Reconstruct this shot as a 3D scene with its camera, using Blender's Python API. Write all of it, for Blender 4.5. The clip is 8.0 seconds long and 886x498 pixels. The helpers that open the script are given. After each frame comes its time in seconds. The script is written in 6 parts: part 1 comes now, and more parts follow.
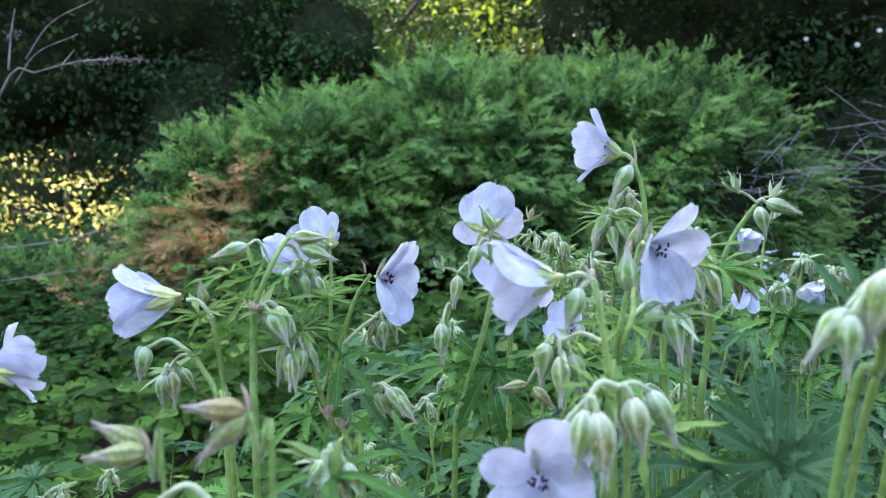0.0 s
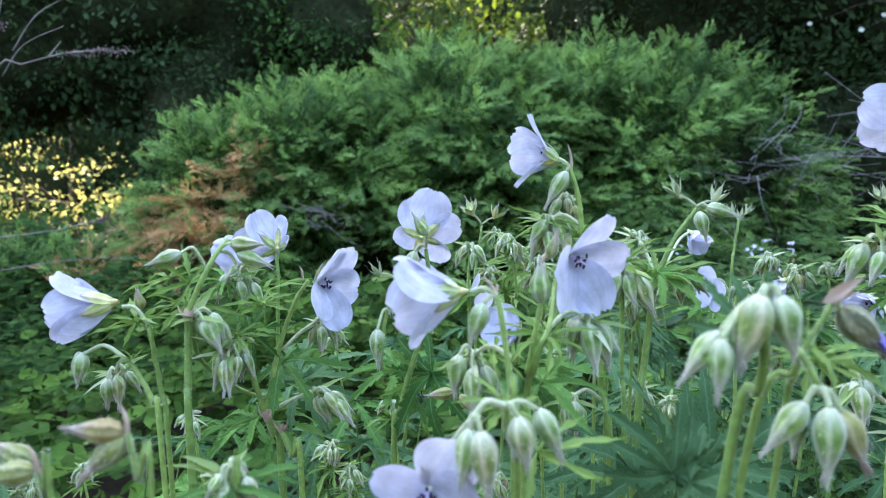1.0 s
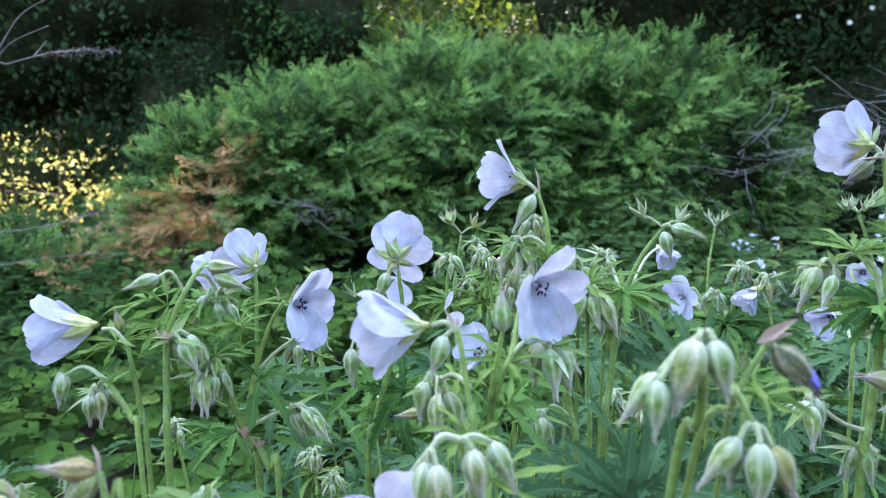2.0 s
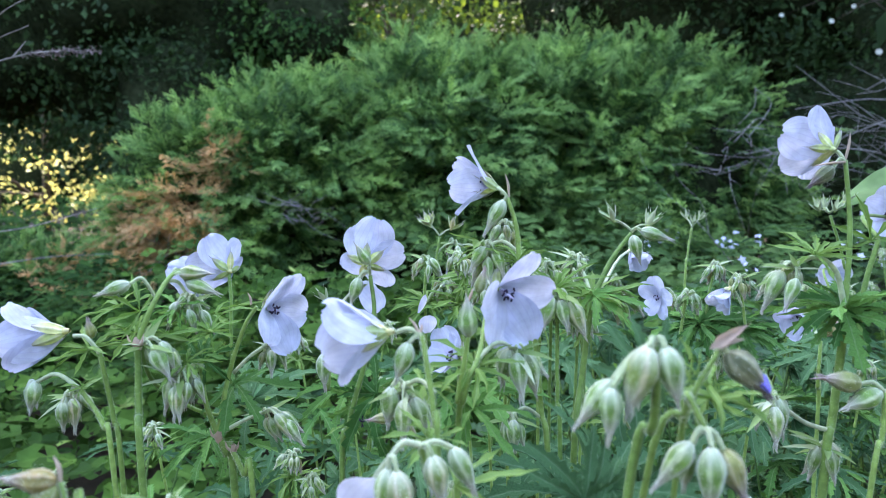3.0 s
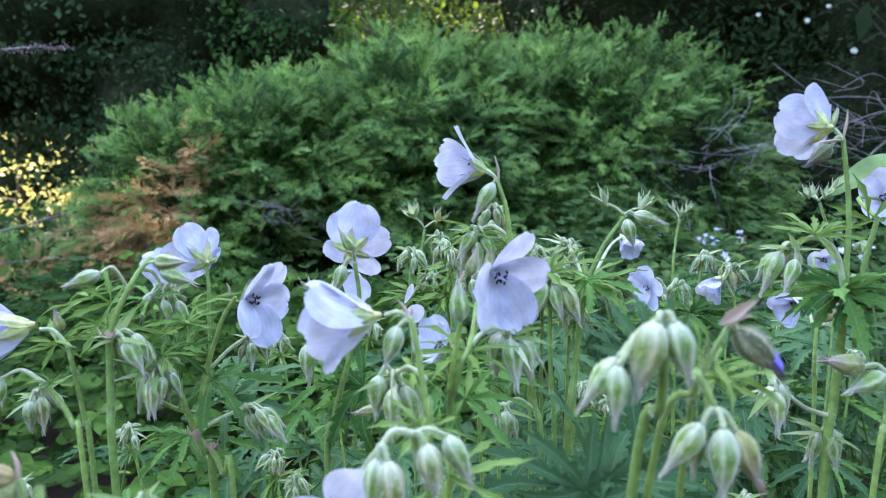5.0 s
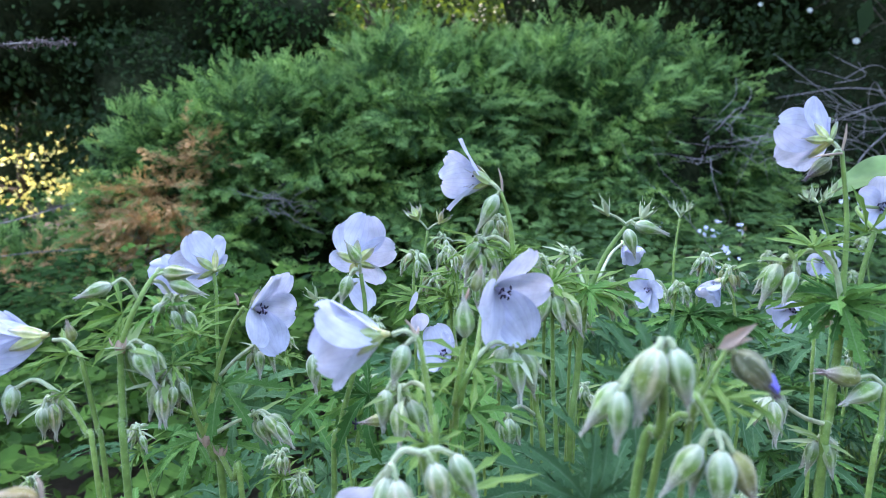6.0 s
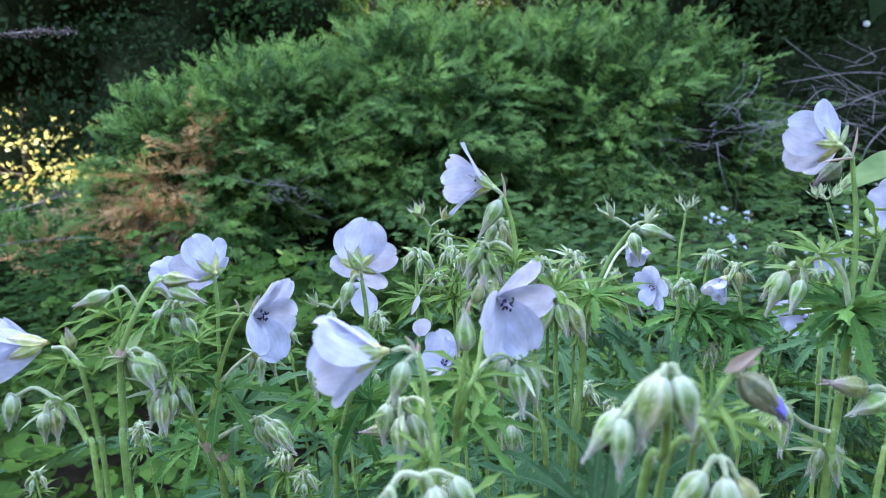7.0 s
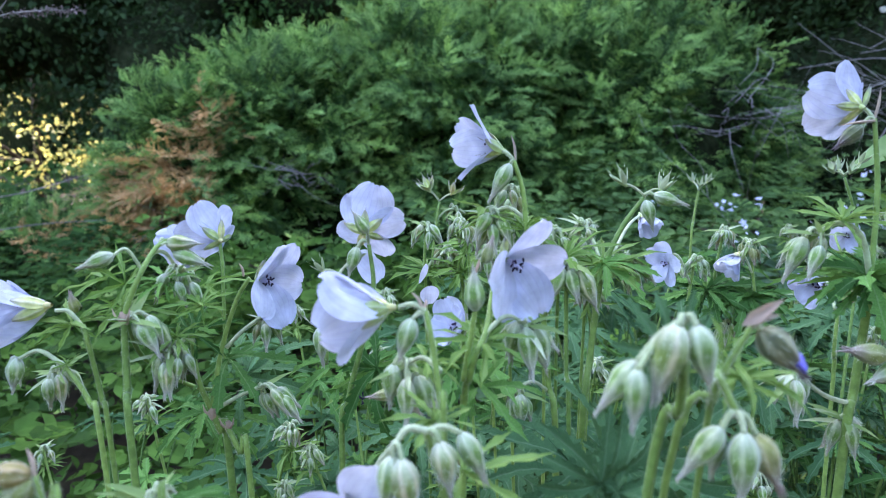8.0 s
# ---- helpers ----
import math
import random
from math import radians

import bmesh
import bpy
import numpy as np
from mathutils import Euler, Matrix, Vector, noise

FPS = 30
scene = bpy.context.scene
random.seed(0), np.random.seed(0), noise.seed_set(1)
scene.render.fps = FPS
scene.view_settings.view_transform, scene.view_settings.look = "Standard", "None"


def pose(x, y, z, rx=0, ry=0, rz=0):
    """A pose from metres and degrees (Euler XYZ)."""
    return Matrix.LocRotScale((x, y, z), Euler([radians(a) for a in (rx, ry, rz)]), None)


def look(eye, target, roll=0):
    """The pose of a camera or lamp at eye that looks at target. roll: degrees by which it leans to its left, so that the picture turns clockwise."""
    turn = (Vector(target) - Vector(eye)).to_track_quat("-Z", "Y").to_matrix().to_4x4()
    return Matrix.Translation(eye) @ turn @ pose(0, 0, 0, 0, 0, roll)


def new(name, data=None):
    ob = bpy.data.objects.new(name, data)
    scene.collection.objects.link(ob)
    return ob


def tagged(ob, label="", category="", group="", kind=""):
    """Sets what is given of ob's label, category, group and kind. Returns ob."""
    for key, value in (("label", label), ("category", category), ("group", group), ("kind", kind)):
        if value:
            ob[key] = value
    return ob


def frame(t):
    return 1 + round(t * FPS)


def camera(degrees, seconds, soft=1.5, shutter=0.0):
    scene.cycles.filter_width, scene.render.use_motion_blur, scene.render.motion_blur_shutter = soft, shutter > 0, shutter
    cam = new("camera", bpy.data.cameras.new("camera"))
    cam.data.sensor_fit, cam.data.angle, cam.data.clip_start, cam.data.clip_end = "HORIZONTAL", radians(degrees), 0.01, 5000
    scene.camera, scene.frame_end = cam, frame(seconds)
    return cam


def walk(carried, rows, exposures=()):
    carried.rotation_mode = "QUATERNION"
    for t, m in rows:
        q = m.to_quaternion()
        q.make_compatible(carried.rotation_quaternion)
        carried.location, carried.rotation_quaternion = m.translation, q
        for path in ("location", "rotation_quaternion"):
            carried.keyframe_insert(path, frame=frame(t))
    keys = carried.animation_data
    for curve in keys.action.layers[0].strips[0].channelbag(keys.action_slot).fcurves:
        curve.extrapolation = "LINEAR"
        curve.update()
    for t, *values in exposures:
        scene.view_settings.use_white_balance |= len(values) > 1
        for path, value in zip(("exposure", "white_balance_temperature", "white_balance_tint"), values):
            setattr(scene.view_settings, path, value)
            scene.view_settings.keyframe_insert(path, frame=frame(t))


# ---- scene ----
cam = camera(66.4, 8.0, soft=0.45)
EXPOSURES = [(0.0, 3.76, 7260, 18.5), (1.5, 3.78, 7200, 19.5), (4.5, 3.77, 7010, 22), (7.0, 3.75, 6940, 22.5), (8.0, 3.64, 6900, 22.5)]
PATH = [
    (0, (-0.001, -0.001, 0.751), (-0.008, 1.991, 0.573), -0.1),
    (0.5, (0.014, -0.003, 0.761), (-0.009, 1.987, 0.561), -0.0),
    (1, (0.037, -0.001, 0.762), (0.012, 1.987, 0.542), -0.2),
    (1.5, (0.042, -0.009, 0.772), (0.027, 1.977, 0.531), -0.2),
    (2.8, (0.06, -0.011, 0.785), (0.08, 1.973, 0.531), -0.5),
    (3, (0.059, -0.013, 0.785), (0.088, 1.971, 0.529), -0.5),
    (3.5, (0.057, -0.011, 0.787), (0.105, 1.972, 0.532), -0.7),
    (4, (0.056, -0.008, 0.787), (0.117, 1.975, 0.531), -0.7),
    (4.5, (0.056, -0.002, 0.783), (0.128, 1.981, 0.53), -0.8),
    (5, (0.056, 0.001, 0.774), (0.138, 1.983, 0.524), -0.9),
    (6.5, (0.053, -0.005, 0.795), (0.13, 1.969, 0.486), -0.9),
    (7, (0.056, 0.003, 0.798), (0.12, 1.974, 0.468), -1.0),
    (7.5, (0.055, 0.005, 0.793), (0.107, 1.974, 0.446), -0.9),
    (8, (0.056, 0.008, 0.784), (0.094, 1.975, 0.423), -0.8),
]
walk(cam, [(t, look(eye, target, roll)) for t, eye, target, roll in PATH], EXPOSURES)

cam.data.dof.use_dof = True
cam.data.dof.focus_distance = 0.48
cam.data.dof.aperture_fstop = 12.5

# ---- light: open shade under a blue sky, a low sun behind the trees ----
SUN_ELEVATION, SUN_AZIMUTH = 50.0, -14.0  # azimuth from +y towards +x
world = bpy.data.worlds.new("sky")
scene.world = world
world.use_nodes = True
sky = world.node_tree.nodes.new("ShaderNodeTexSky")
sky.sky_type, sky.sun_disc = "NISHITA", False
sky.sun_elevation, sky.sun_rotation = radians(SUN_ELEVATION), radians(SUN_AZIMUTH)
background = world.node_tree.nodes["Background"]
background.inputs["Strength"].default_value = 0.15
world.node_tree.links.new(sky.outputs["Color"], background.inputs["Color"])
sun = new("sun", bpy.data.lights.new("sun", "SUN"))
sun.data.energy, sun.data.angle, sun.data.color = 1.5, radians(0.5), (1.0, 0.93, 0.8)
_e, _a = radians(SUN_ELEVATION), radians(SUN_AZIMUTH)
sun.matrix_world = look((0, 0, 0), (-math.cos(_e) * math.sin(_a), -math.cos(_e) * math.cos(_a), -math.sin(_e)))

# ---- materials ----
def nodes_of(name):
    m = bpy.data.materials.new(name)
    m.use_nodes = True
    n, k = m.node_tree.nodes, m.node_tree.links
    n.clear()
    return m, n, k


def ramp(n, stops):
    r = n.new("ShaderNodeValToRGB")
    el = r.color_ramp.elements
    el[0].position, el[0].color = stops[0][0], (*stops[0][1], 1)
    el[1].position, el[1].color = stops[-1][0], (*stops[-1][1], 1)
    for p, c in stops[1:-1]:
        e = el.new(p)
        e.color = (*c, 1)
    return r


def mixed(n, k, a, b, fac, how="MIX"):
    x = n.new("ShaderNodeMix")
    x.data_type, x.blend_type = "RGBA", how
    for sock, v in ((x.inputs[0], fac), (x.inputs[6], a), (x.inputs[7], b)):
        if isinstance(v, (int, float)):
            sock.default_value = v
        elif isinstance(v, tuple):
            sock.default_value = (*v, 1)
        else:
            k.new(v, sock)
    return x.outputs[2]


def leafy(name, dark, light, through_colour=None, thin=0.35, rough=0.5, scale=60.0, sheen=0.0, by_object=False, veins=0.0, bump=0.15, worn=None, patches=0.0, gloss=0.25, midrib=None):
    """Thin plant tissue: colour varies from piece to piece and along each piece; light passes through it."""
    m, n, k = nodes_of(name)
    if by_object:
        rnd = n.new("ShaderNodeObjectInfo").outputs["Random"]
    else:
        rnd = n.new("ShaderNodeNewGeometry").outputs["Random Per Island"]
    stops = [(0.0, dark), (1.0, light)]
    if worn:
        stops = [(0.0, dark), (0.93, light), (1.0, worn)]
    base = ramp(n, stops)
    k.new(rnd, base.inputs[0])
    tc = n.new("ShaderNodeTexCoord")
    fine = n.new("ShaderNodeTexNoise")
    fine.inputs["Scale"].default_value, fine.inputs["Detail"].default_value = scale, 4
    k.new(tc.outputs["Object"], fine.inputs["Vector"])
    shade = ramp(n, [(0.3, (0.72, 0.74, 0.7)), (0.7, (1.2, 1.2, 1.15))])
    k.new(fine.outputs["Fac"], shade.inputs[0])
    col = mixed(n, k, base.outputs[0], shade.outputs[0], 1.0, "MULTIPLY")
    height = fine.outputs["Fac"]
    if patches:
        big = n.new("ShaderNodeTexNoise")
        big.inputs["Scale"].default_value, big.inputs["Detail"].default_value = patches, 3
        k.new(tc.outputs["Object"], big.inputs["Vector"])
        pr = ramp(n, [(0.32, (0.55, 0.62, 0.6)), (0.5, (1.0, 1.0, 1.0)), (0.68, (1.55, 1.4, 1.25))])
        k.new(big.outputs["Fac"], pr.inputs[0])
        col = mixed(n, k, col, pr.outputs[0], 1.0, "MULTIPLY")
    if midrib:
        across = n.new("ShaderNodeSeparateXYZ")
        k.new(tc.outputs["UV"], across.inputs[0])
        line = ramp(n, [(0.03, (1, 1, 1)), (0.16, (0, 0, 0))])
        k.new(across.outputs["Y"], line.inputs[0])
        soft = n.new("ShaderNodeMath")
        soft.operation, soft.inputs[1].default_value = "MULTIPLY", 0.38
        k.new(line.outputs[0], soft.inputs[0])
        col = mixed(n, k, col, midrib, soft.outputs[0])
    if veins:
        uv = n.new("ShaderNodeSeparateXYZ")
        k.new(tc.outputs["UV"], uv.inputs[0])
        w = n.new("ShaderNodeMath")
        w.operation, w.inputs[1].default_value = "MULTIPLY", veins
        k.new(uv.outputs["X"], w.inputs[0])
        wander = n.new("ShaderNodeMath")
        wander.operation = "MULTIPLY_ADD"
        wander.inputs[1].default_value = 7.0
        k.new(fine.outputs["Fac"], wander.inputs[0])
        k.new(w.outputs[0], wander.inputs[2])
        sn = n.new("ShaderNodeMath")
        sn.operation = "SINE"
        k.new(wander.outputs[0], sn.inputs[0])
        vr = ramp(n, [(0.0, (1.0, 1.0, 1.0)), (0.8, (1.0, 1.0, 1.0)), (1.0, (0.90, 0.88, 0.95))])
        k.new(sn.outputs[0], vr.inputs[0])
        col = mixed(n, k, col, vr.outputs[0], 1.0, "MULTIPLY")
        ad = n.new("ShaderNodeMath")
        ad.operation = "MULTIPLY_ADD"
        ad.inputs[1].default_value = 0.04
        k.new(sn.outputs[0], ad.inputs[0])
        k.new(fine.outputs["Fac"], ad.inputs[2])
        height = ad.outputs[0]
    bs = n.new("ShaderNodeBsdfPrincipled")
    k.new(col, bs.inputs["Base Color"])
    bs.inputs["Roughness"].default_value = rough
    bs.inputs["Specular IOR Level"].default_value = gloss
    bs.inputs["Sheen Weight"].default_value = sheen
    bs.inputs["Sheen Roughness"].default_value = 0.4
    bp = n.new("ShaderNodeBump")
    bp.inputs["Strength"].default_value, bp.inputs["Distance"].default_value = bump, 0.002
    k.new(height, bp.inputs["Height"])
    k.new(bp.outputs[0], bs.inputs["Normal"])
    out = n.new("ShaderNodeOutputMaterial")
    if thin:
        tr = n.new("ShaderNodeBsdfTranslucent")
        if through_colour:
            k.new(mixed(n, k, col, through_colour, 0.6), tr.inputs["Color"])
        else:
            k.new(col, tr.inputs["Color"])
        mx = n.new("ShaderNodeMixShader")
        mx.inputs[0].default_value = thin
        k.new(bs.outputs[0], mx.inputs[1])
        k.new(tr.outputs[0], mx.inputs[2])
        k.new(mx.outputs[0], out.inputs[0])
    else:
        k.new(bs.outputs[0], out.inputs[0])
    return m


def striped(name, pale, dark, stripes, rough=0.55, sheen=0.5, tip=None, shoulder=None):
    """Ribbed green tissue of buds and sepals: stripes run along it (UV x round, y along)."""
    m, n, k = nodes_of(name)
    tc = n.new("ShaderNodeTexCoord")
    uv = n.new("ShaderNodeSeparateXYZ")
    k.new(tc.outputs["UV"], uv.inputs[0])
    w = n.new("ShaderNodeMath")
    w.operation, w.inputs[1].default_value = "MULTIPLY", stripes * 2 * math.pi
    k.new(uv.outputs["X"], w.inputs[0])
    sway = n.new("ShaderNodeTexNoise")
    sway.inputs["Scale"].default_value, sway.inputs["Detail"].default_value = 160, 2
    k.new(tc.outputs["Object"], sway.inputs["Vector"])
    wander = n.new("ShaderNodeMath")
    wander.operation, wander.inputs[1].default_value = "MULTIPLY_ADD", 5.0
    k.new(sway.outputs["Fac"], wander.inputs[0])
    k.new(w.outputs[0], wander.inputs[2])
    sn = n.new("ShaderNodeMath")
    sn.operation = "SINE"
    k.new(wander.outputs[0], sn.inputs[0])
    r = ramp(n, [(-0.0, dark), (0.95, pale)])
    k.new(sn.outputs[0], r.inputs[0])
    noi = n.new("ShaderNodeTexNoise")
    noi.inputs["Scale"].default_value, noi.inputs["Detail"].default_value = 350, 3
    k.new(tc.outputs["Object"], noi.inputs["Vector"])
    sh = ramp(n, [(0.3, (0.7, 0.72, 0.7)), (0.7, (1.25, 1.2, 1.2))])
    k.new(noi.outputs["Fac"], sh.inputs[0])
    col = mixed(n, k, r.outputs[0], sh.outputs[0], 1.0, "MULTIPLY")
    oi = n.new("ShaderNodeObjectInfo")
    tint = ramp(n, [(0.0, (0.75, 0.85, 0.75)), (0.7, (1.1, 1.1, 1.0)), (1.0, (1.15, 0.85, 0.85))])
    k.new(oi.outputs["Random"], tint.inputs[0])
    col = mixed(n, k, col, tint.outputs[0], 1.0, "MULTIPLY")
    if shoulder:
        sr = ramp(n, [(0.02, (0.6, 0.6, 0.6)), (0.38, (0, 0, 0))])
        k.new(uv.outputs["Y"], sr.inputs[0])
        col = mixed(n, k, col, shoulder, sr.outputs[0])
    if tip:
        tr = ramp(n, [(0.55, (0, 0, 0)), (0.95, (1, 1, 1))])
        k.new(uv.outputs["Y"], tr.inputs[0])
        col = mixed(n, k, col, tip, tr.outputs[0])
    bs = n.new("ShaderNodeBsdfPrincipled")
    k.new(col, bs.inputs["Base Color"])
    bs.inputs["Roughness"].default_value = rough
    bs.inputs["Sheen Weight"].default_value, bs.inputs["Sheen Roughness"].default_value = sheen, 0.35
    bs.inputs["Specular IOR Level"].default_value = 0.3
    bs.inputs["Subsurface Weight"].default_value = 0.15
    bs.inputs["Subsurface Radius"].default_value = (0.002, 0.003, 0.001)
    bp = n.new("ShaderNodeBump")
    bp.inputs["Strength"].default_value, bp.inputs["Distance"].default_value = 0.35, 0.0006
    k.new(sn.outputs[0], bp.inputs["Height"])
    k.new(bp.outputs[0], bs.inputs["Normal"])
    out = n.new("ShaderNodeOutputMaterial")
    k.new(bs.outputs[0], out.inputs[0])
    return m


def rough_stuff(name, a, b, c, scale, rough=0.9, bump=0.5, dist=0.02, gloss=0.2):
    m, n, k = nodes_of(name)
    tc = n.new("ShaderNodeTexCoord")
    n1 = n.new("ShaderNodeTexNoise")
    n1.inputs["Scale"].default_value, n1.inputs["Detail"].default_value = scale, 8
    k.new(tc.outputs["Object"], n1.inputs["Vector"])
    n2 = n.new("ShaderNodeTexNoise")
    n2.inputs["Scale"].default_value, n2.inputs["Detail"].default_value = scale * 0.13, 4
    k.new(tc.outputs["Object"], n2.inputs["Vector"])
    r = ramp(n, [(0.3, a), (0.55, b), (0.75, c)])
    k.new(n1.outputs["Fac"], r.inputs[0])
    r2 = ramp(n, [(0.3, (0.6, 0.6, 0.6)), (0.7, (1.2, 1.2, 1.2))])
    k.new(n2.outputs["Fac"], r2.inputs[0])
    bs = n.new("ShaderNodeBsdfPrincipled")
    k.new(mixed(n, k, r.outputs[0], r2.outputs[0], 1.0, "MULTIPLY"), bs.inputs["Base Color"])
    bs.inputs["Roughness"].default_value, bs.inputs["Specular IOR Level"].default_value = rough, gloss
    bp = n.new("ShaderNodeBump")
    bp.inputs["Strength"].default_value, bp.inputs["Distance"].default_value = bump, dist
    k.new(n1.outputs["Fac"], bp.inputs["Height"])
    k.new(bp.outputs[0], bs.inputs["Normal"])
    out = n.new("ShaderNodeOutputMaterial")
    k.new(bs.outputs[0], out.inputs[0])
    return m


PETAL = leafy("pale_blue_petal", (0.57, 0.60, 0.78), (0.675, 0.695, 0.83), thin=0.4, rough=0.6, scale=90, veins=34.0, by_object=True, sheen=0.15, bump=0.3)
SEPAL = striped("sepal_green", (0.54, 0.60, 0.36), (0.43, 0.51, 0.20), 2, sheen=0.3, tip=(0.34, 0.33, 0.26))
BUD = striped("bud_green", (0.38, 0.46, 0.27), (0.14, 0.26, 0.06), 3, sheen=0.4, shoulder=(0.50, 0.53, 0.42), tip=(0.36, 0.36, 0.28))
DARK_BUD = striped("dark_calyx", (0.20, 0.22, 0.13), (0.09, 0.11, 0.05), 3, sheen=0.2, tip=(0.12, 0.09, 0.10))
DRY_BUD = striped("spent_bud", (0.30, 0.31, 0.16), (0.19, 0.22, 0.07), 3, sheen=0.25, tip=(0.30, 0.24, 0.20))
PINK = leafy("pinkish_sepal", (0.40, 0.27, 0.20), (0.50, 0.38, 0.29), thin=0.2, sheen=0.4, by_object=True)
ANTHER = leafy("dark_anther", (0.012, 0.008, 0.03), (0.03, 0.015, 0.05), thin=0.0, rough=0.6)
FILAMENT = leafy("filament", (0.55, 0.5, 0.75), (0.7, 0.66, 0.85), thin=0.2)
STEM = leafy("hairy_stem", (0.125, 0.225, 0.052), (0.215, 0.335, 0.082), thin=0.0, rough=0.5, scale=250, sheen=0.1, by_object=True)
PETIOLE = leafy("leaf_stalk", (0.050, 0.115, 0.028), (0.105, 0.190, 0.046), thin=0.0, rough=0.55, scale=250, by_object=True)
PEDICEL = leafy("pale_pedicel", (0.31, 0.39, 0.20), (0.44, 0.50, 0.31), thin=0.0, rough=0.5, scale=300, sheen=0.4, by_object=True)
HAIR = leafy("plant_hair", (0.55, 0.62, 0.45), (0.7, 0.75, 0.6), thin=0.3)
BRACT = leafy("young_leaf", (0.125, 0.250, 0.045), (0.225, 0.370, 0.090), thin=0.35, rough=0.45, scale=150, midrib=(0.34, 0.44, 0.20), by_object=True)
LEAF = leafy("cut_leaf", (0.034, 0.124, 0.026), (0.155, 0.345, 0.082), thin=0.3, rough=0.6, gloss=0.12, scale=60, midrib=(0.26, 0.38, 0.18), by_object=True, bump=0.5)
BLUE_LEAF = leafy("blue_green_leaf", (0.032, 0.102, 0.038), (0.090, 0.206, 0.082), thin=0.25, rough=0.6, gloss=0.12, scale=60, midrib=(0.20, 0.31, 0.18), by_object=True, bump=0.5)
BROAD_LEAF = leafy("broad_leaf", (0.125, 0.235, 0.07), (0.18, 0.31, 0.10), thin=0.4, rough=0.4, scale=40, by_object=True)
# Inner tone is darkened for shade between fronds; tips are new growth, brightened.
CONIFER = leafy("conifer_shaded_spray", (0.028, 0.084, 0.021), (0.074, 0.178, 0.041), thin=0.3, rough=0.65, scale=25, patches=5.0)
CONIFER_TIP = leafy("conifer_lit_new_growth", (0.140, 0.292, 0.075), (0.258, 0.428, 0.127), thin=0.35, rough=0.65, scale=25, patches=5.0)
CONIFER_DEAD = leafy("dead_conifer_spray", (0.44, 0.24, 0.095), (0.68, 0.44, 0.22), thin=0.25, rough=0.8, scale=25, patches=6.0)
# Twig mass of a crown; its inner shade is put into this near-black colour.
CORE = rough_stuff("twig_hull_shade", (0.011, 0.015, 0.007), (0.023, 0.031, 0.014), (0.038, 0.045, 0.023), 30, gloss=0.0)
# Near-black green: the deep shade of the trees is put into this colour.
TREE_LEAF = leafy("shaded_tree_leaf", (0.018, 0.040, 0.014), (0.038, 0.078, 0.024), thin=0.2, rough=0.6, scale=12, patches=1.3, gloss=0.1)
# Part of the sun's glow is put into these two bright leaf colours.
SUNNY_LEAF = leafy("sunlit_yellow_leaf", (0.18, 0.25, 0.04), (0.38, 0.42, 0.08), through_colour=(0.82, 0.74, 0.27), thin=0.5, rough=0.5, scale=12)
LIME_LEAF = leafy("sunlit_lime_leaf", (0.08, 0.15, 0.015), (0.18, 0.27, 0.03), through_colour=(0.30, 0.38, 0.04), thin=0.5, rough=0.7, scale=12, gloss=0.05)
LOW_LEAF = leafy("low_leaf", (0.024, 0.074, 0.012), (0.078, 0.175, 0.028), thin=0.3, rough=0.6, gloss=0.1, scale=30, worn=(0.22, 0.33, 0.09), patches=3.0)
SMALL_LEAF = leafy("small_grey_leaf", (0.045, 0.110, 0.050), (0.095, 0.190, 0.085), thin=0.3, rough=0.5, scale=30)
WEED_LEAF = leafy("pale_weed_leaf", (0.044, 0.106, 0.030), (0.098, 0.190, 0.058), thin=0.3, rough=0.6, scale=30, patches=3.0, gloss=0.1)
SMALL_BLUE = leafy("small_blue_petal", (0.60, 0.63, 0.84), (0.78, 0.80, 0.92), thin=0.3)
ROSE = leafy("white_rose_petal", (0.75, 0.74, 0.68), (0.85, 0.84, 0.8), thin=0.3)
BARK = rough_stuff("bark", (0.04, 0.03, 0.022), (0.09, 0.07, 0.05), (0.15, 0.13, 0.10), 25)
DEAD_TWIG = rough_stuff("grey_dead_twig", (0.20, 0.178, 0.168), (0.34, 0.31, 0.295), (0.46, 0.43, 0.41), 60, bump=0.3, dist=0.002)
SEED_HEAD = rough_stuff("dry_seed_head", (0.12, 0.09, 0.08), (0.22, 0.17, 0.16), (0.30, 0.25, 0.24), 200, bump=0.6, dist=0.003)
SOIL = rough_stuff("leaf_mould", (0.02, 0.016, 0.010), (0.05, 0.04, 0.025), (0.09, 0.075, 0.045), 14)

# ---- mesh tools ----
rng = np.random.default_rng(7)


def mesh(name, verts, faces, material, uvs=None, smooth=True):
    """A mesh from an (n, 3) array and a list or array of faces; uvs per vertex."""
    me = bpy.data.meshes.new(name)
    if isinstance(faces, np.ndarray):
        m, c = faces.shape
        me.vertices.add(len(verts))
        me.vertices.foreach_set("co", np.asarray(verts, np.float32).ravel())
        me.loops.add(m * c)
        me.loops.foreach_set("vertex_index", faces.astype(np.int32).ravel())
        me.polygons.add(m)
        me.polygons.foreach_set("loop_start", np.arange(0, m * c, c, dtype=np.int32))
        me.update(calc_edges=True)
    else:
        me.from_pydata([tuple(v) for v in verts], [], faces)
    if uvs is not None:
        lay = me.uv_layers.new(name="uv")
        idx = np.empty(len(me.loops), np.int32)
        me.loops.foreach_get("vertex_index", idx)
        lay.data.foreach_set("uv", np.asarray(uvs, np.float32)[idx].ravel())
    me.polygons.foreach_set("use_smooth", np.full(len(me.polygons), smooth))
    me.materials.append(material)
    me.validate()
    return me


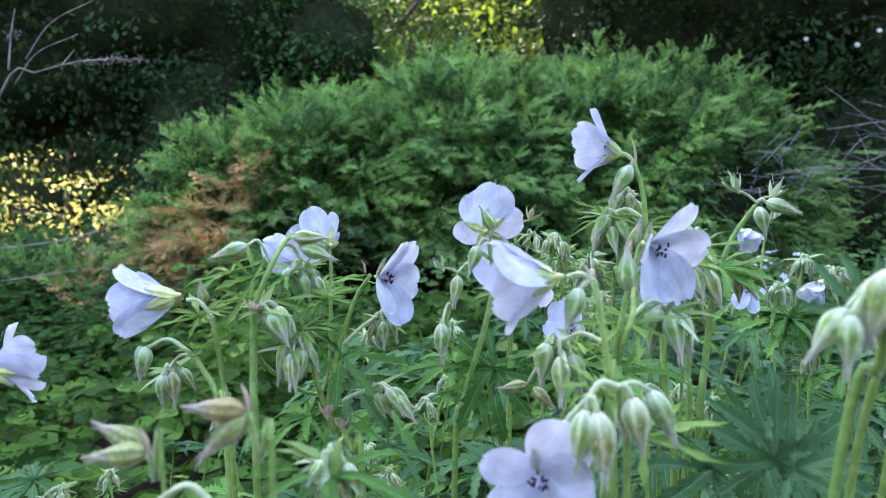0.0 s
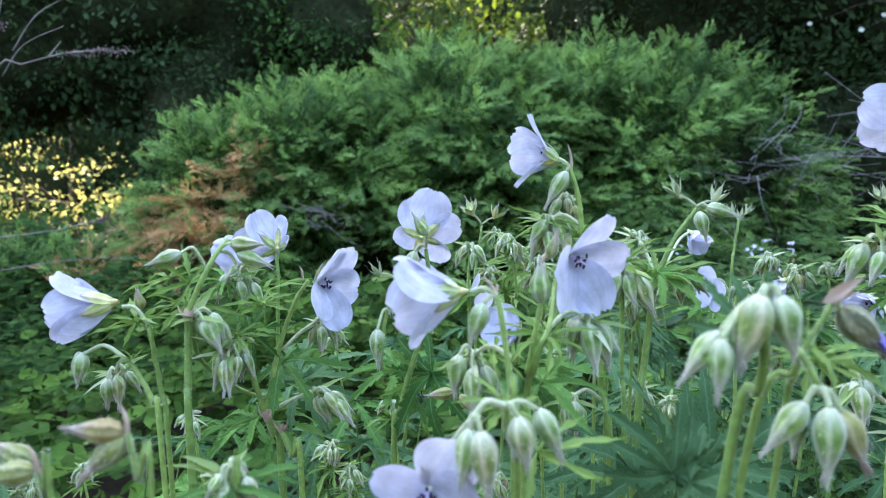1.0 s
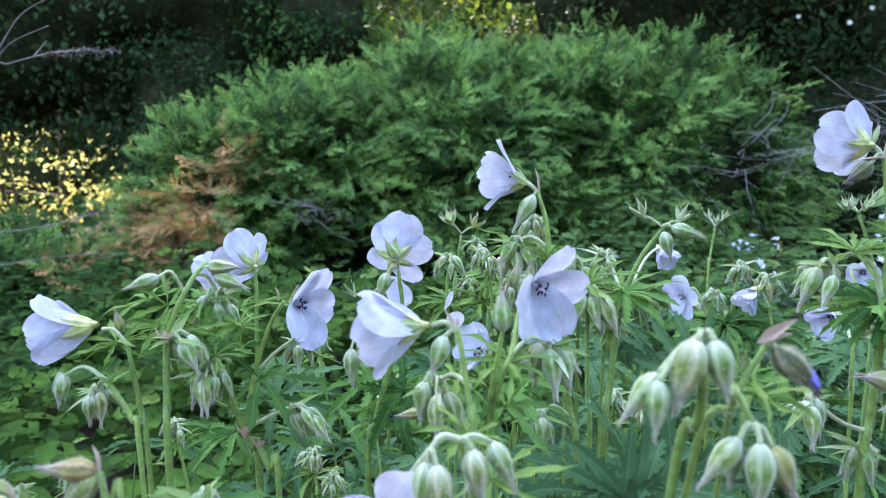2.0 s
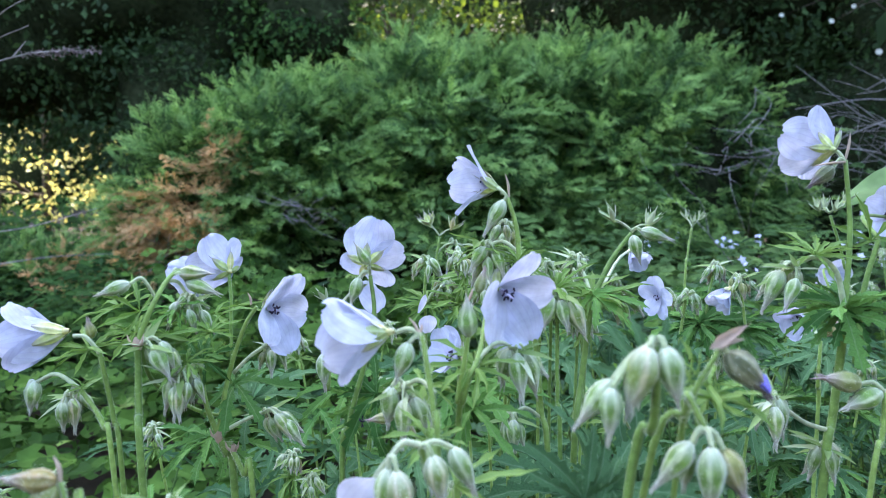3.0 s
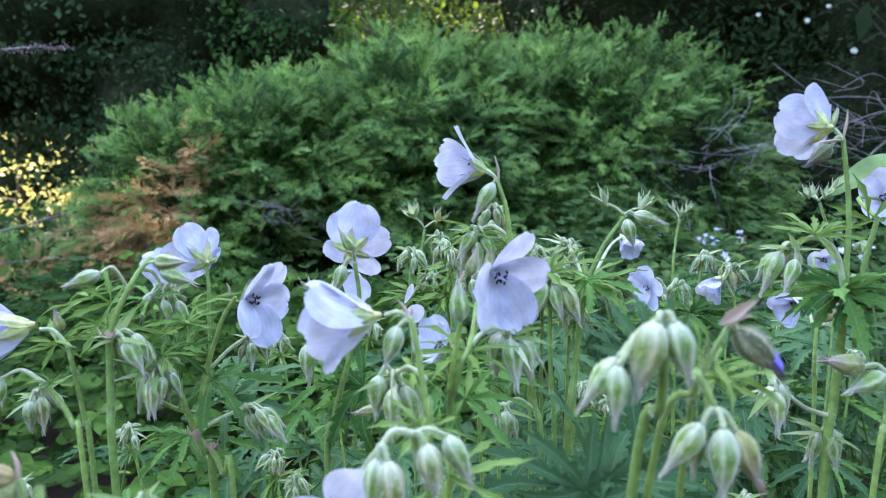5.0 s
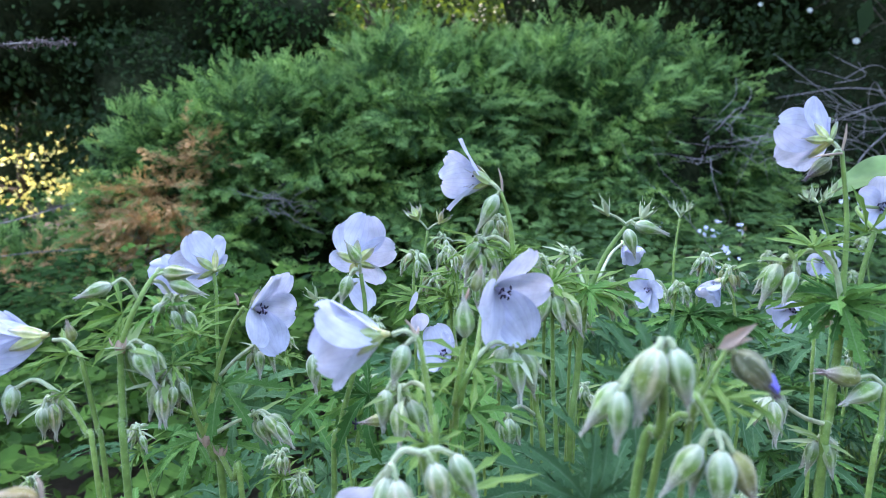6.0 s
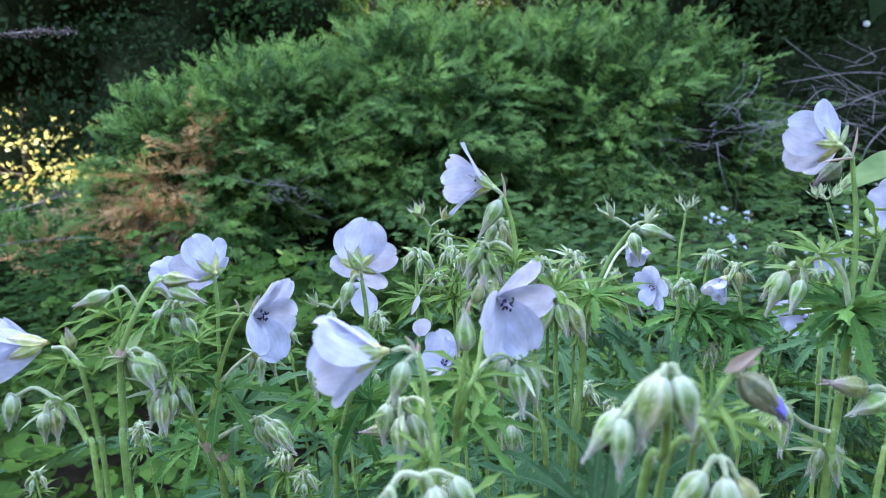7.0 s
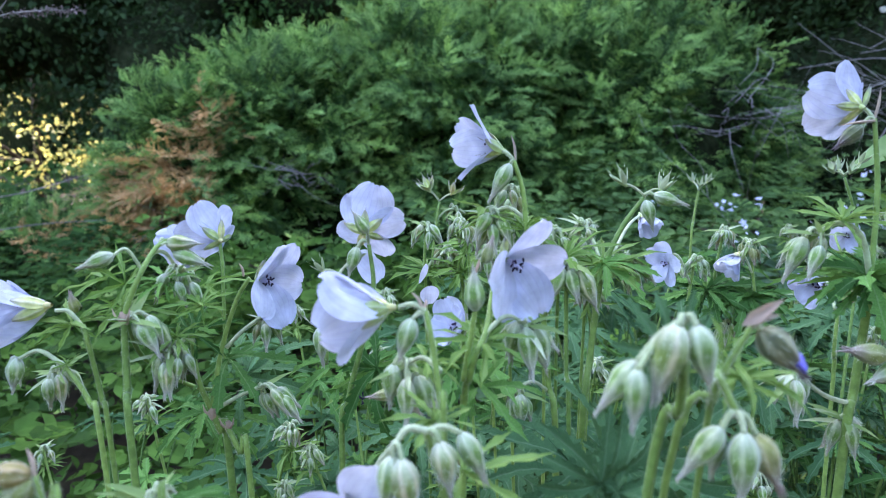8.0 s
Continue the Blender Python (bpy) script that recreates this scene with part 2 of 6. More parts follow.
def attach(name, me, parent, m=None, label=""):
    """One mesh object under a thing or a part; m is its pose in the world."""
    ob = new(name, me)
    ob.parent = parent
    if parent is not None:
        ob.matrix_parent_inverse = Matrix.Identity(4)
        top = Matrix.Identity(4)
        up = parent
        while up is not None:
            top = up.matrix_basis @ top
            up = up.parent
        ob.matrix_basis = top.inverted() @ (m if m is not None else Matrix.Identity(4))
    elif m is not None:
        ob.matrix_basis = m
    if label:
        tagged(ob, label)
    return ob


def thing(name, at, label, category, group="", kind=""):
    ob = new(name)
    ob.empty_display_size = 0.05
    ob.matrix_basis = Matrix.Translation(at)
    return tagged(ob, label, category, group, kind)


def grid_faces(rows, cols, closed=False):
    f = []
    for i in range(rows - 1):
        for j in range(cols if closed else cols - 1):
            a, b = i * cols + j, i * cols + (j + 1) % cols
            f.append((a, b, b + cols, a + cols))
    return f


def bow(points, n):
    """A smooth line of n places through a few points (Catmull-Rom)."""
    p = [np.array(q, float) for q in points]
    if len(p) == 2:
        return np.array([p[0] + (p[1] - p[0]) * t for t in np.linspace(0, 1, n)])
    p = [2 * p[0] - p[1]] + p + [2 * p[-1] - p[-2]]
    res = []
    for t in np.linspace(0, len(p) - 3 - 1e-6, n):
        i, u = int(t), t - int(t)
        a, b, c, d = p[i:i + 4]
        res.append(0.5 * (2 * b + (c - a) * u + (2 * a - 5 * b + 4 * c - d) * u * u + (3 * b - a - 3 * c + d) * u ** 3))
    return np.array(res)


def tube_arrays(line, radii, sides):
    line = np.asarray(line, float)
    n = len(line)
    radii = np.interp(np.linspace(0, 1, n), np.linspace(0, 1, len(radii)), radii)
    tang = np.gradient(line, axis=0)
    tang /= np.linalg.norm(tang, axis=1)[:, None] + 1e-12
    side = np.cross(tang[0], (0.31, 0.83, 0.47))
    v = []
    for i in range(n):
        side = side - tang[i] * (side @ tang[i])
        side /= np.linalg.norm(side)
        other = np.cross(tang[i], side)
        for j in range(sides):
            a = 2 * math.pi * j / sides
            v.append(line[i] + radii[i] * (math.cos(a) * side + math.sin(a) * other))
    return np.array(v), grid_faces(n, sides, True)


def tube(name, points, radii, material, n=10, sides=8):
    line = bow(points, n)
    v, f = tube_arrays(line, radii, sides)
    f.append(tuple(range(sides))[::-1])
    f.append(tuple(range(len(v) - sides, len(v))))
    return mesh(name, v, f, material)


def aim(at, direction, spin=0.0, size=1.0):
    """A pose whose z axis points along direction."""
    q = Vector(direction).normalized().to_track_quat("Z", "Y")
    return Matrix.Translation(at) @ q.to_matrix().to_4x4() @ Matrix.Rotation(spin, 4, "Z") @ Matrix.Scale(size, 4)


def scattered(name, tv, tf, places, material, smooth=False):
    """One mesh of many copies of a small form: places is an (n, 4, 4) array."""
    tv = np.asarray(tv, float)
    tf = np.asarray(tf)
    hom = np.c_[tv, np.ones(len(tv))]
    v = np.einsum("nij,kj->nki", places, hom)[:, :, :3].reshape(-1, 3)
    f = (tf[None] + (np.arange(len(places)) * len(tv))[:, None, None]).reshape(-1, tf.shape[1])
    return mesh(name, v, f, material, smooth=smooth)


def frames_for(pos, fwd, nrm, size):
    """Poses with x along fwd and z near nrm, for scattered()."""
    x = fwd / (np.linalg.norm(fwd, axis=1)[:, None] + 1e-9)
    z = nrm - x * np.sum(nrm * x, axis=1)[:, None]
    z /= np.linalg.norm(z, axis=1)[:, None] + 1e-9
    y = np.cross(z, x)
    m = np.zeros((len(pos), 4, 4))
    m[:, :3, 0], m[:, :3, 1], m[:, :3, 2] = x * size[:, None], y * size[:, None], z * size[:, None]
    m[:, :3, 3], m[:, 3, 3] = pos, 1
    return m


# ---- forms of the cranesbill ----
def petal_mesh(length, half, chord, bend, cup, seed):
    """One broad rounded petal on a narrow claw; chord is its mean angle from the flower's axis, bend how far it curls outwards."""
    r = np.random.default_rng(seed)
    rows, cols = 17, 13
    v, uv = [], []
    rad, up = 0.0006, 0.001
    ph, ph2, ph3 = r.uniform(0, 6.283, 3)
    notch, skew, twist = r.uniform(-0.01, 0.035), r.uniform(-0.10, 0.10), r.uniform(-0.10, 0.10)
    before = 0.0
    for i in range(rows):
        t = math.sin(math.pi / 2 * i / (rows - 1)) ** 1.15
        ang = radians(chord + bend * (2 * t ** 1.3 - 1))
        rad += length * (t - before) * math.sin(ang)
        up += length * (t - before) * math.cos(ang)
        before = t
        q = min(1.0, t / 0.62)
        w = half * (0.32 + 0.68 * q ** 1.2 * (2 - q ** 1.2)) if t < 0.62 else half * max(0.0, 1 - ((t - 0.62) / 0.40) ** 2.3) ** 0.52
        for j in range(cols):
            u = j / (cols - 1) * 2 - 1
            rim = u * u
            lift = cup * half * rim * (0.5 + 0.5 * t)
            wave = half * t * (0.035 * math.sin(u * 5.3 + ph) + 0.025 * math.sin(u * 10.1 + ph2 + 3 * t) + 0.045 * math.sin(t * 5.2 + ph3 + 1.6 * u)) + half * twist * u * t
            back = length * (notch * math.exp(-(u / 0.3) ** 2) + 0.012 * math.sin(u * 9.5 + ph2) + 0.008 * math.sin(u * 19.0 + ph)) * max(0.0, (t - 0.55) / 0.45) ** 2
            x = rad - back * math.sin(ang) - (lift + wave) * math.cos(ang)
            z = up - back * math.cos(ang) + (lift + wave) * math.sin(ang)
            v.append((x, u * w + skew * half * t * t, z + 0.0003 * u))
            uv.append((u * (0.35 + 0.65 * t), t))
    return mesh("petal", v, grid_faces(rows, cols), PETAL, uv)


def sepal_arrays(length, width, flare):
    rows, cols = 7, 5
    v, uv = [], []
    for i in range(rows):
        t = i / (rows - 1)
        w = width * math.sin(math.pi * (0.10 + 0.88 * t) ** 0.9) ** 0.8 + 0.00025
        for j in range(cols):
            u = j / (cols - 1) * 2 - 1
            ang = radians(flare)
            bulge = (1 - u * u) * width * 0.40 * math.sin(math.pi * t)
            rad, up = length * t * math.sin(ang) + bulge * math.cos(ang) + 0.0012, length * t * math.cos(ang) - bulge * math.sin(ang) - 0.0006
            v.append((rad, u * w, up))
            uv.append((u * 0.5 + 0.5, t))
    f = grid_faces(rows, cols)
    # the awn at the tip
    a = radians(flare)
    tip = np.array((length * math.sin(a), 0, length * math.cos(a)))
    k = len(v)
    for off in ((0, -0.0003, 0), (0, 0.0003, 0), (0.0003, 0, 0.0003)):
        v.append(tuple(tip * 0.97 + np.array(off)))
        uv.append((0.5, 1))
    v.append(tuple(tip * 1.42))
    uv.append((0.5, 1))
    f += [(k, k + 1, k + 3), (k + 1, k + 2, k + 3), (k + 2, k, k + 3)]
    return np.array(v), f, uv


SEPAL_MESHES = {}
for _flare in (30, 36, 58, 74):
    _v, _f, _uv = sepal_arrays(0.0112, 0.0023, _flare)
    SEPAL_MESHES[_flare] = mesh("sepal", _v, _f, SEPAL, _uv)


_v, _f, _uv = sepal_arrays(0.0095, 0.0015, 28)
CLAW = mesh("sepal", _v, _f, PEDICEL, _uv)


def stamen_meshes(seed):
    r = np.random.default_rng(seed)
    fv, ff, av, af = [], [], [], []
    for i in range(10):
        a = i * 0.628 + r.uniform(-0.2, 0.2)
        tilt = r.uniform(0.10, 0.45)
        h = r.uniform(0.0065, 0.0095)
        tip = np.array((math.cos(a) * math.sin(tilt), math.sin(a) * math.sin(tilt), math.cos(tilt))) * h
        v, f = tube_arrays(bow([(0, 0, 0.0005), tip * 0.5 + np.array((0, 0, 0.0012)), tip], 5), [0.0003, 0.00015], 4)
        ff += [tuple(np.array(q) + len(fv)) for q in f]
        fv += list(v)
        d = np.array((math.cos(a * 2.3), math.sin(a * 2.3), r.uniform(-0.3, 0.6)))
        d /= np.linalg.norm(d)
        v, f = tube_arrays([tip - d * 0.0011, tip - d * 0.0006, tip + d * 0.0006, tip + d * 0.0011], [0.0003, 0.0005, 0.0005, 0.0003], 6)
        af += [tuple(np.array(q) + len(av)) for q in f]
        av += list(v)
    v, f = tube_arrays([(0, 0, 0), (0, 0, 0.006), (0.0003, 0, 0.0115)], [0.0012, 0.0007, 0.0004], 6)
    ff += [tuple(np.array(q) + len(fv)) for q in f]
    fv += list(v)
    return mesh("stamen_ring", fv, ff, FILAMENT), mesh("anther_ring", av, af, ANTHER)


STAMENS = [stamen_meshes(i) for i in range(3)]


def blossom(size, shape, spin):
    """The five petals of a flower that is shut to some degree: angle round the axis, angle from it, length, half width."""
    chord, half = {"cup": (36, 0.0090), "bowl": (57, 0.0092), "dish": (68, 0.0098)}[shape]
    return tuple((i * 72 + 9 * math.sin(i * 2.7 + spin * 9), chord + 9 * math.sin(i * 1.9 + spin * 7), 0.0225 * size * (1 + 0.06 * math.sin(i * 2.3 + spin)), half * size) for i in range(5))


def receptacle_mesh():
    v, f = tube_arrays([(0, 0, -0.003), (0, 0, -0.0015), (0, 0, 0.0005), (0, 0, 0.002)], [0.0008, 0.0013, 0.0017, 0.001], 10)
    return mesh("flower", v, f, SEPAL, [(0.5, 0.5)] * len(v))


RECEPTACLE = receptacle_mesh()


def flower_pose(at, facing):
    """A pose whose z axis points along facing and whose x axis leans upwards."""
    z = Vector(facing).normalized()
    x = (Vector((0, 0, 1)) - z * z.z).normalized()
    return Matrix.Translation(at) @ Matrix((x, z.cross(x), z)).transposed().to_4x4()


def flower(plant, at, facing, petals, size=1.0, sepal=60, label="pale lilac-blue five-petalled flower with fine veins"):
    """A flower whose base is at a place and which opens towards facing; petals: angle round the axis from the top, angle from the axis, length, half width."""
    m = flower_pose(at, facing)
    big = m @ Matrix.Scale(size, 4)
    ob = attach("flower", RECEPTACLE, plant, big, label)
    seed = int(abs(at[0]) * 7919 + at[2] * 4001)
    for i, (turn, chord, length, half) in enumerate(petals):
        attach("petal", petal_mesh(length, half, chord, 12, 0.16 if chord > 45 else 0.26, seed + i), ob, m @ Matrix.Rotation(radians(turn), 4, "Z") @ Matrix.Rotation(0.07, 4, "X"))
        attach("sepal", SEPAL_MESHES[sepal], ob, big @ Matrix.Rotation(radians(turn + 36), 4, "Z") @ Matrix.Rotation(0.12 * math.sin(i * 2.3 + seed), 4, "Y") @ Matrix.Scale(0.98 + 0.08 * math.sin(i * 1.9 + seed), 4))
    st, an = STAMENS[seed % 3]
    attach("stamen_ring", st, ob, big)
    attach("anther_ring", an, ob, big, "dark violet anthers")
    return ob


def bud_mesh(length, radius, material, seed, awns=5):
    """A ribbed nodding bud with a tuft of awns; its z axis runs from stalk to tip."""
    r = np.random.default_rng(seed)
    rows, cols = 12, 20
    v, uv = [], []
    for i in range(rows):
        t = i / (rows - 1)
        p = (0.22 + 0.78 * math.sin(math.pi / 2 * t / 0.36) ** 0.75) if t < 0.36 else 0.07 + 0.93 * (1 - ((t - 0.36) / 0.64) ** 1.5)
        for j in range(cols):
            a = 2 * math.pi * j / cols
            q = radius * p * (1 + 0.13 * abs(math.cos(2.5 * a + 0.4 + 0.5 * t))) + 0.0003
            v.append((q * math.cos(a), q * math.sin(a), length * t))
            uv.append((j / cols * 2 if j <= cols / 2 else 2 - j / cols * 2, t))
    f = grid_faces(rows, cols, True)
    f.append(tuple(range(cols))[::-1])
    for i in range(awns):
        a = i * 6.283 / awns + 0.4
        b = np.array((math.cos(a), math.sin(a), 0)) * 0.0005 + np.array((0, 0, length * 0.93))
        e = b + np.array((math.cos(a) * r.uniform(-0.25, 0.25), math.sin(a) * r.uniform(-0.25, 0.25), 1.0)) * length * r.uniform(0.18, 0.34) * (1.6 if awns > 5 else 1.0)
        tv, tf = tube_arrays([b, (b + e) / 2 + r.normal(0, 0.0003, 3), e], [0.0006, 0.00035, 0.00012], 4)
        f += [tuple(np.array(q) + len(v)) for q in tf]
        v += [tuple(q) for q in tv]
        uv += [(0.5, 1.0)] * len(tv)
    smooth_faces = len(f)
    for i in range(260):
        j = int(r.integers(cols, rows * cols))
        p = np.array(v[j]) + r.normal(0, 0.0002, 3)
        d = np.array((p[0], p[1], 0.0))
        d = d / (np.linalg.norm(d) + 1e-9) + np.array((0, 0, r.uniform(0.1, 0.9)))
        e = np.cross(d, (0, 0, 1.0))
        e = e / (np.linalg.norm(e) + 1e-9) * 0.00005
        k = len(v)
        v += [tuple(p - e), tuple(p + e), tuple(p + d * r.uniform(0.0007, 0.0018))]
        uv += [(0.5, 0.5)] * 3
        f.append((k, k + 1, k + 2))
    me = mesh("flower_bud", v, f, material, uv)
    me.materials.append(HAIR)
    index = np.zeros(len(me.polygons), np.int32)
    index[smooth_faces:] = 1
    me.polygons.foreach_set("material_index", index)
    return me


BUDS = [bud_mesh(0.0135, 0.0026, BUD, 1), bud_mesh(0.0148, 0.0033, BUD, 2), bud_mesh(0.0125, 0.0022, BUD, 3), bud_mesh(0.0152, 0.0030, BUD, 4)]
DRY_BUDS = [bud_mesh(0.0135, 0.0029, DRY_BUD, 5), bud_mesh(0.0150, 0.0034, DRY_BUD, 6, 10)]


def bud(plant, at, direction, size=1.0, kind=0, dry=False, label=""):
    pool = DRY_BUDS if dry else BUDS
    return attach("flower_bud", pool[kind % len(pool)], plant, aim(at, direction, kind * 1.3, size), label or ("spent browning flower calyx" if dry else "nodding pale green ribbed bud with awns"))


def hairs_on(line, radii, count, length, r):
    """Fine hairs that stand off a stalk, as thin slivers."""
    i = r.integers(0, len(line) - 1, count)
    u = r.random(count)
    p = line[i] * (1 - u)[:, None] + line[i + 1] * u[:, None]
    d = r.normal(0, 1, (count, 3))
    tang = line[i + 1] - line[i]
    tang /= np.linalg.norm(tang, axis=1)[:, None] + 1e-9
    d -= tang * np.sum(d * tang, axis=1)[:, None]
    d /= np.linalg.norm(d, axis=1)[:, None] + 1e-9
    rad = np.interp((i + u) / (len(line) - 1), np.linspace(0, 1, len(radii)), radii)
    a = p + d * rad[:, None] * 0.9
    e = a + d * length * r.uniform(0.5, 1.2, count)[:, None] - np.array((0, 0, 0.25)) * length
    w = tang * 0.00005
    v = np.stack([a - w, a + w, e], axis=1).reshape(-1, 3)
    return v, np.arange(count * 3).reshape(-1, 3)


def stem(plant, points, r0, r1, material=None, name="stem", n=14, hairy=True, sides=9):
    """A stalk through a few places, thick at its foot."""
    r0, r1 = r0 * 0.86, r1 * 0.80
    n = max(n, 5 * len(points)) if hairy else n
    ob = attach(name, tube(name, points, [r0, r1], material or STEM, n, sides), plant)
    if hairy:
        line = bow(points, n)
        span = float(np.sum(np.linalg.norm(np.diff(line, axis=0), axis=1)))
        v, f = hairs_on(line, [r0, r1], int(90 + span * 2200), 0.0010, rng)
        attach("hair", mesh("hair", v, f, HAIR, smooth=False), ob)
        tagged(ob.children[0], kind="stuff")
    return ob


def node(plant, at, r):
    """The swollen pinkish joint where a stalk forks, with two withered stipules."""
    v, f = tube_arrays([np.array(at) + np.array((0, 0, z * r)) for z in (-1.5, -0.8, 0.0, 0.8, 1.5)], [r * 0.55, r * 0.9, r, r * 0.9, r * 0.5], 9)
    ob = attach("node", mesh("node", v, f, PINK), plant, None, "pinkish swollen joint of the stalk")
    for side in (-1, 1):
        a = np.array(at) + np.array((side * r * 0.7, -r * 0.5, 0.0))
        v, f = tube_arrays([a, a + np.array((side * 0.0016, -0.001, 0.002)), a + np.array((side * 0.0026, -0.001, 0.006))], [0.0009, 0.0008, 0.0001], 5)
        attach("stipule", mesh("stipule", v, f, PINK), ob)


def pedicel(plant, a, b, sag=0.006, r=0.0010):
    """A short arched flower stalk from a to b."""
    a, b = np.array(a, float), np.array(b, float)
    mid = (a + b) / 2 + np.array((0, 0, sag))
    return stem(plant, [a, mid, b], r * 1.0, r * 0.85, PEDICEL, "pedicel", 8, True, 7)


BLADE = (np.array([(0, 0, 0), (0.30, -0.085, 0.02), (0.65, -0.06, 0.015), (1, 0, -0.06), (0.65, 0.06, 0.015), (0.30, 0.085, 0.02), (0.3, 0, -0.015), (0.65, 0, -0.03)]),
         np.array([(0, 1, 6), (1, 2, 6), (2, 7, 6), (2, 3, 7), (3, 4, 7), (4, 6, 7), (4, 5, 6), (5, 0, 6)]))
BLADES = [mesh("bract", BLADE[0] * np.array((1, w, 1.0)), BLADE[1], mat) for w, mat in ((1.0, BRACT), (1.25, BRACT), (0.8, PEDICEL))]


def umbel(plant, at, count, spread, seed, dry=0, size=1.0, lean=(0, 0)):
    """A tight bunch of nodding buds of mixed age on short arched stalks, with narrow pointed bracts."""
    r = np.random.default_rng(seed)
    at = np.array(at, float)
    count += count // 3
    for i in range(count):
        a = i * 2.4 + r.uniform(-0.4, 0.4)
        young = i % 4 == 3 and size < 1.12
        reach = spread * r.uniform(0.15, 0.55) * (0.7 if young else 1.0)
        out = np.array((math.cos(a), math.sin(a), 0))
        top = at + out * reach + np.array((lean[0] * 0.008, lean[1] * 0.008, r.uniform(-0.006, 0.001) if not young else r.uniform(-0.002, 0.003)))
        pedicel(plant, at, top, reach * 0.4 + 0.0015, 0.0010)
        way = out * r.uniform(0.05, 0.55) + np.array((lean[0], lean[1], -1.0)) + r.normal(0, 0.16, 3)
        if young:
            way = out * 0.9 + np.array((0, 0, r.uniform(-0.9, 0.1)))
        bud(plant, top, way, size * (r.uniform(0.5, 0.7) if young else r.uniform(0.76, 1.02)), int(r.choice((0, 0, 2, 3) if size < 1.12 else (0, 1, 3))), dry=i < dry)
    for i in range(7):
        a = r.uniform(0, 6.283)
        out = np.array((math.cos(a), math.sin(a), r.uniform(-0.8, 0.7)))
        m = frames_for(np.array([at - np.array((0, 0, 0.001))]), np.array([out]), np.array([(0, -0.5, 1.0)]), np.array([r.uniform(0.010, 0.020) * size]))[0]
        attach("bract", BLADES[i % 3], plant, Matrix(m.tolist()))


def cut_leaf_mesh(lobes, seed, material, slim=1.0, droop=0.35, spread=250, teeth=3, blunt=False):
    """A palmate leaf, deeply cut into toothed lobes, each folded along its rib. Radius 1, stalk at the origin, in the xy plane."""
    r = np.random.default_rng(seed)
    v, f, uv = [], [], []
    for k in range(lobes):
        c = (k - (lobes - 1) / 2) / ((lobes - 1) / 2)
        ang = radians(c * spread / 2) + r.normal(0, 0.07)
        ln = (1.0 - 0.34 * abs(c) ** 1.5) * r.uniform(0.86, 1.08)
        bend, fold, wide = r.normal(0, 0.16), r.uniform(0.25, 0.8), slim * r.uniform(0.9, 1.12)
        rib = []
        steps = 3 + 2 * teeth
        for i in range(steps):
            t = i / (steps - 1)
            a = ang + bend * t
            rib.append(np.array((math.cos(a) * t * ln, math.sin(a) * t * ln, 0.0)))
        for side in (-1, 1):
            base = len(v)
            for i in range(steps):
                t = i / (steps - 1)
                a = ang + bend * t
                d, e = np.array((math.cos(a), math.sin(a), 0.0)), np.array((-math.sin(a), math.cos(a), 0.0)) * side
                body = ln * wide * (0.016 + 0.100 * math.sin(math.pi * min(1.0, 0.06 + 0.50 * t + 0.40 * t * t)))
                if i == steps - 1:
                    off, ahead = (0.06 if blunt else 0.004) * ln * wide, 0.02 * ln
                elif i >= 2 and i % 2 == 0:
                    q = 1 - 0.55 * t
                    off, ahead = body + ln * wide * 0.075 * q * r.uniform(0.5, 1.5), ln * (0.09 if blunt else 0.13) * q * r.uniform(0.7, 1.2)
                else:
                    off, ahead = body * (0.74 if i > 2 else 1.0), 0.0
                p = rib[i] + e * off + d * ahead
                v.append(rib[i] - np.array((0, 0, 0.012)))
                uv.append((t, 0.0))
                v.append(p + np.array((0, 0, fold * off * 0.7)))
                uv.append((t, 1.0))
            for i in range(steps - 1):
                q = (base + 2 * i, base + 2 * i + 2, base + 2 * i + 3, base + 2 * i + 1)
                f.append(q if side > 0 else q[::-1])
    v = np.array(v)
    rad = np.hypot(v[:, 0], v[:, 1])
    th = np.arctan2(v[:, 1], v[:, 0])
    v[:, 2] += 0.10 * rad - droop * rad ** 2 + 0.05 * np.sin(3 * th + seed) * rad + 0.03 * np.sin(5 * th + 7 * rad + seed)
    return mesh("leaf", v, np.array(f), material, uv)


LEAVES = {
    "cut": [cut_leaf_mesh(7, i, LEAF, 0.70, 0.50, 245, 6) for i in range(5)],
    "blue": [cut_leaf_mesh(9, 20 + i, BLUE_LEAF, 0.70, 0.40, 280, 5, True) for i in range(5)],
    "young": [cut_leaf_mesh(5, 40 + i, BRACT, 0.44, 0.30, 200, 2) for i in range(5)],
    "small": [cut_leaf_mesh(5, 60 + i, LEAF, 0.52, 0.45, 230, 3) for i in range(4)],
}


def leaf(plant, at, out, normal, size, kind="cut", pick=0, label=""):
    """A leaf whose stalk ends at a place; it points out and its upper face looks along normal."""
    m = frames_for(np.array([at], float), np.array([out], float), np.array([normal], float), np.array([size]))[0]
    return attach("leaf", LEAVES[kind][pick % len(LEAVES[kind])], plant, Matrix(m.tolist()), label)


def leaf_whorl(plant, at, count, size, seed, kind="young", rise=0.25):
    r = np.random.default_rng(seed)
    t0 = r.uniform(0, 6.28)
    for i in range(count):
        a = t0 + i * 2 * math.pi / count + r.uniform(-0.35, 0.35)
        out = np.array((math.cos(a), math.sin(a), rise + r.uniform(-0.4, 0.35)))
        leaf(plant, at, out, (-out[0] * 0.3, -out[1] * 0.3 - 0.5, 1.0), size * r.uniform(0.75, 1.15), kind, int(r.integers(0, 4)))


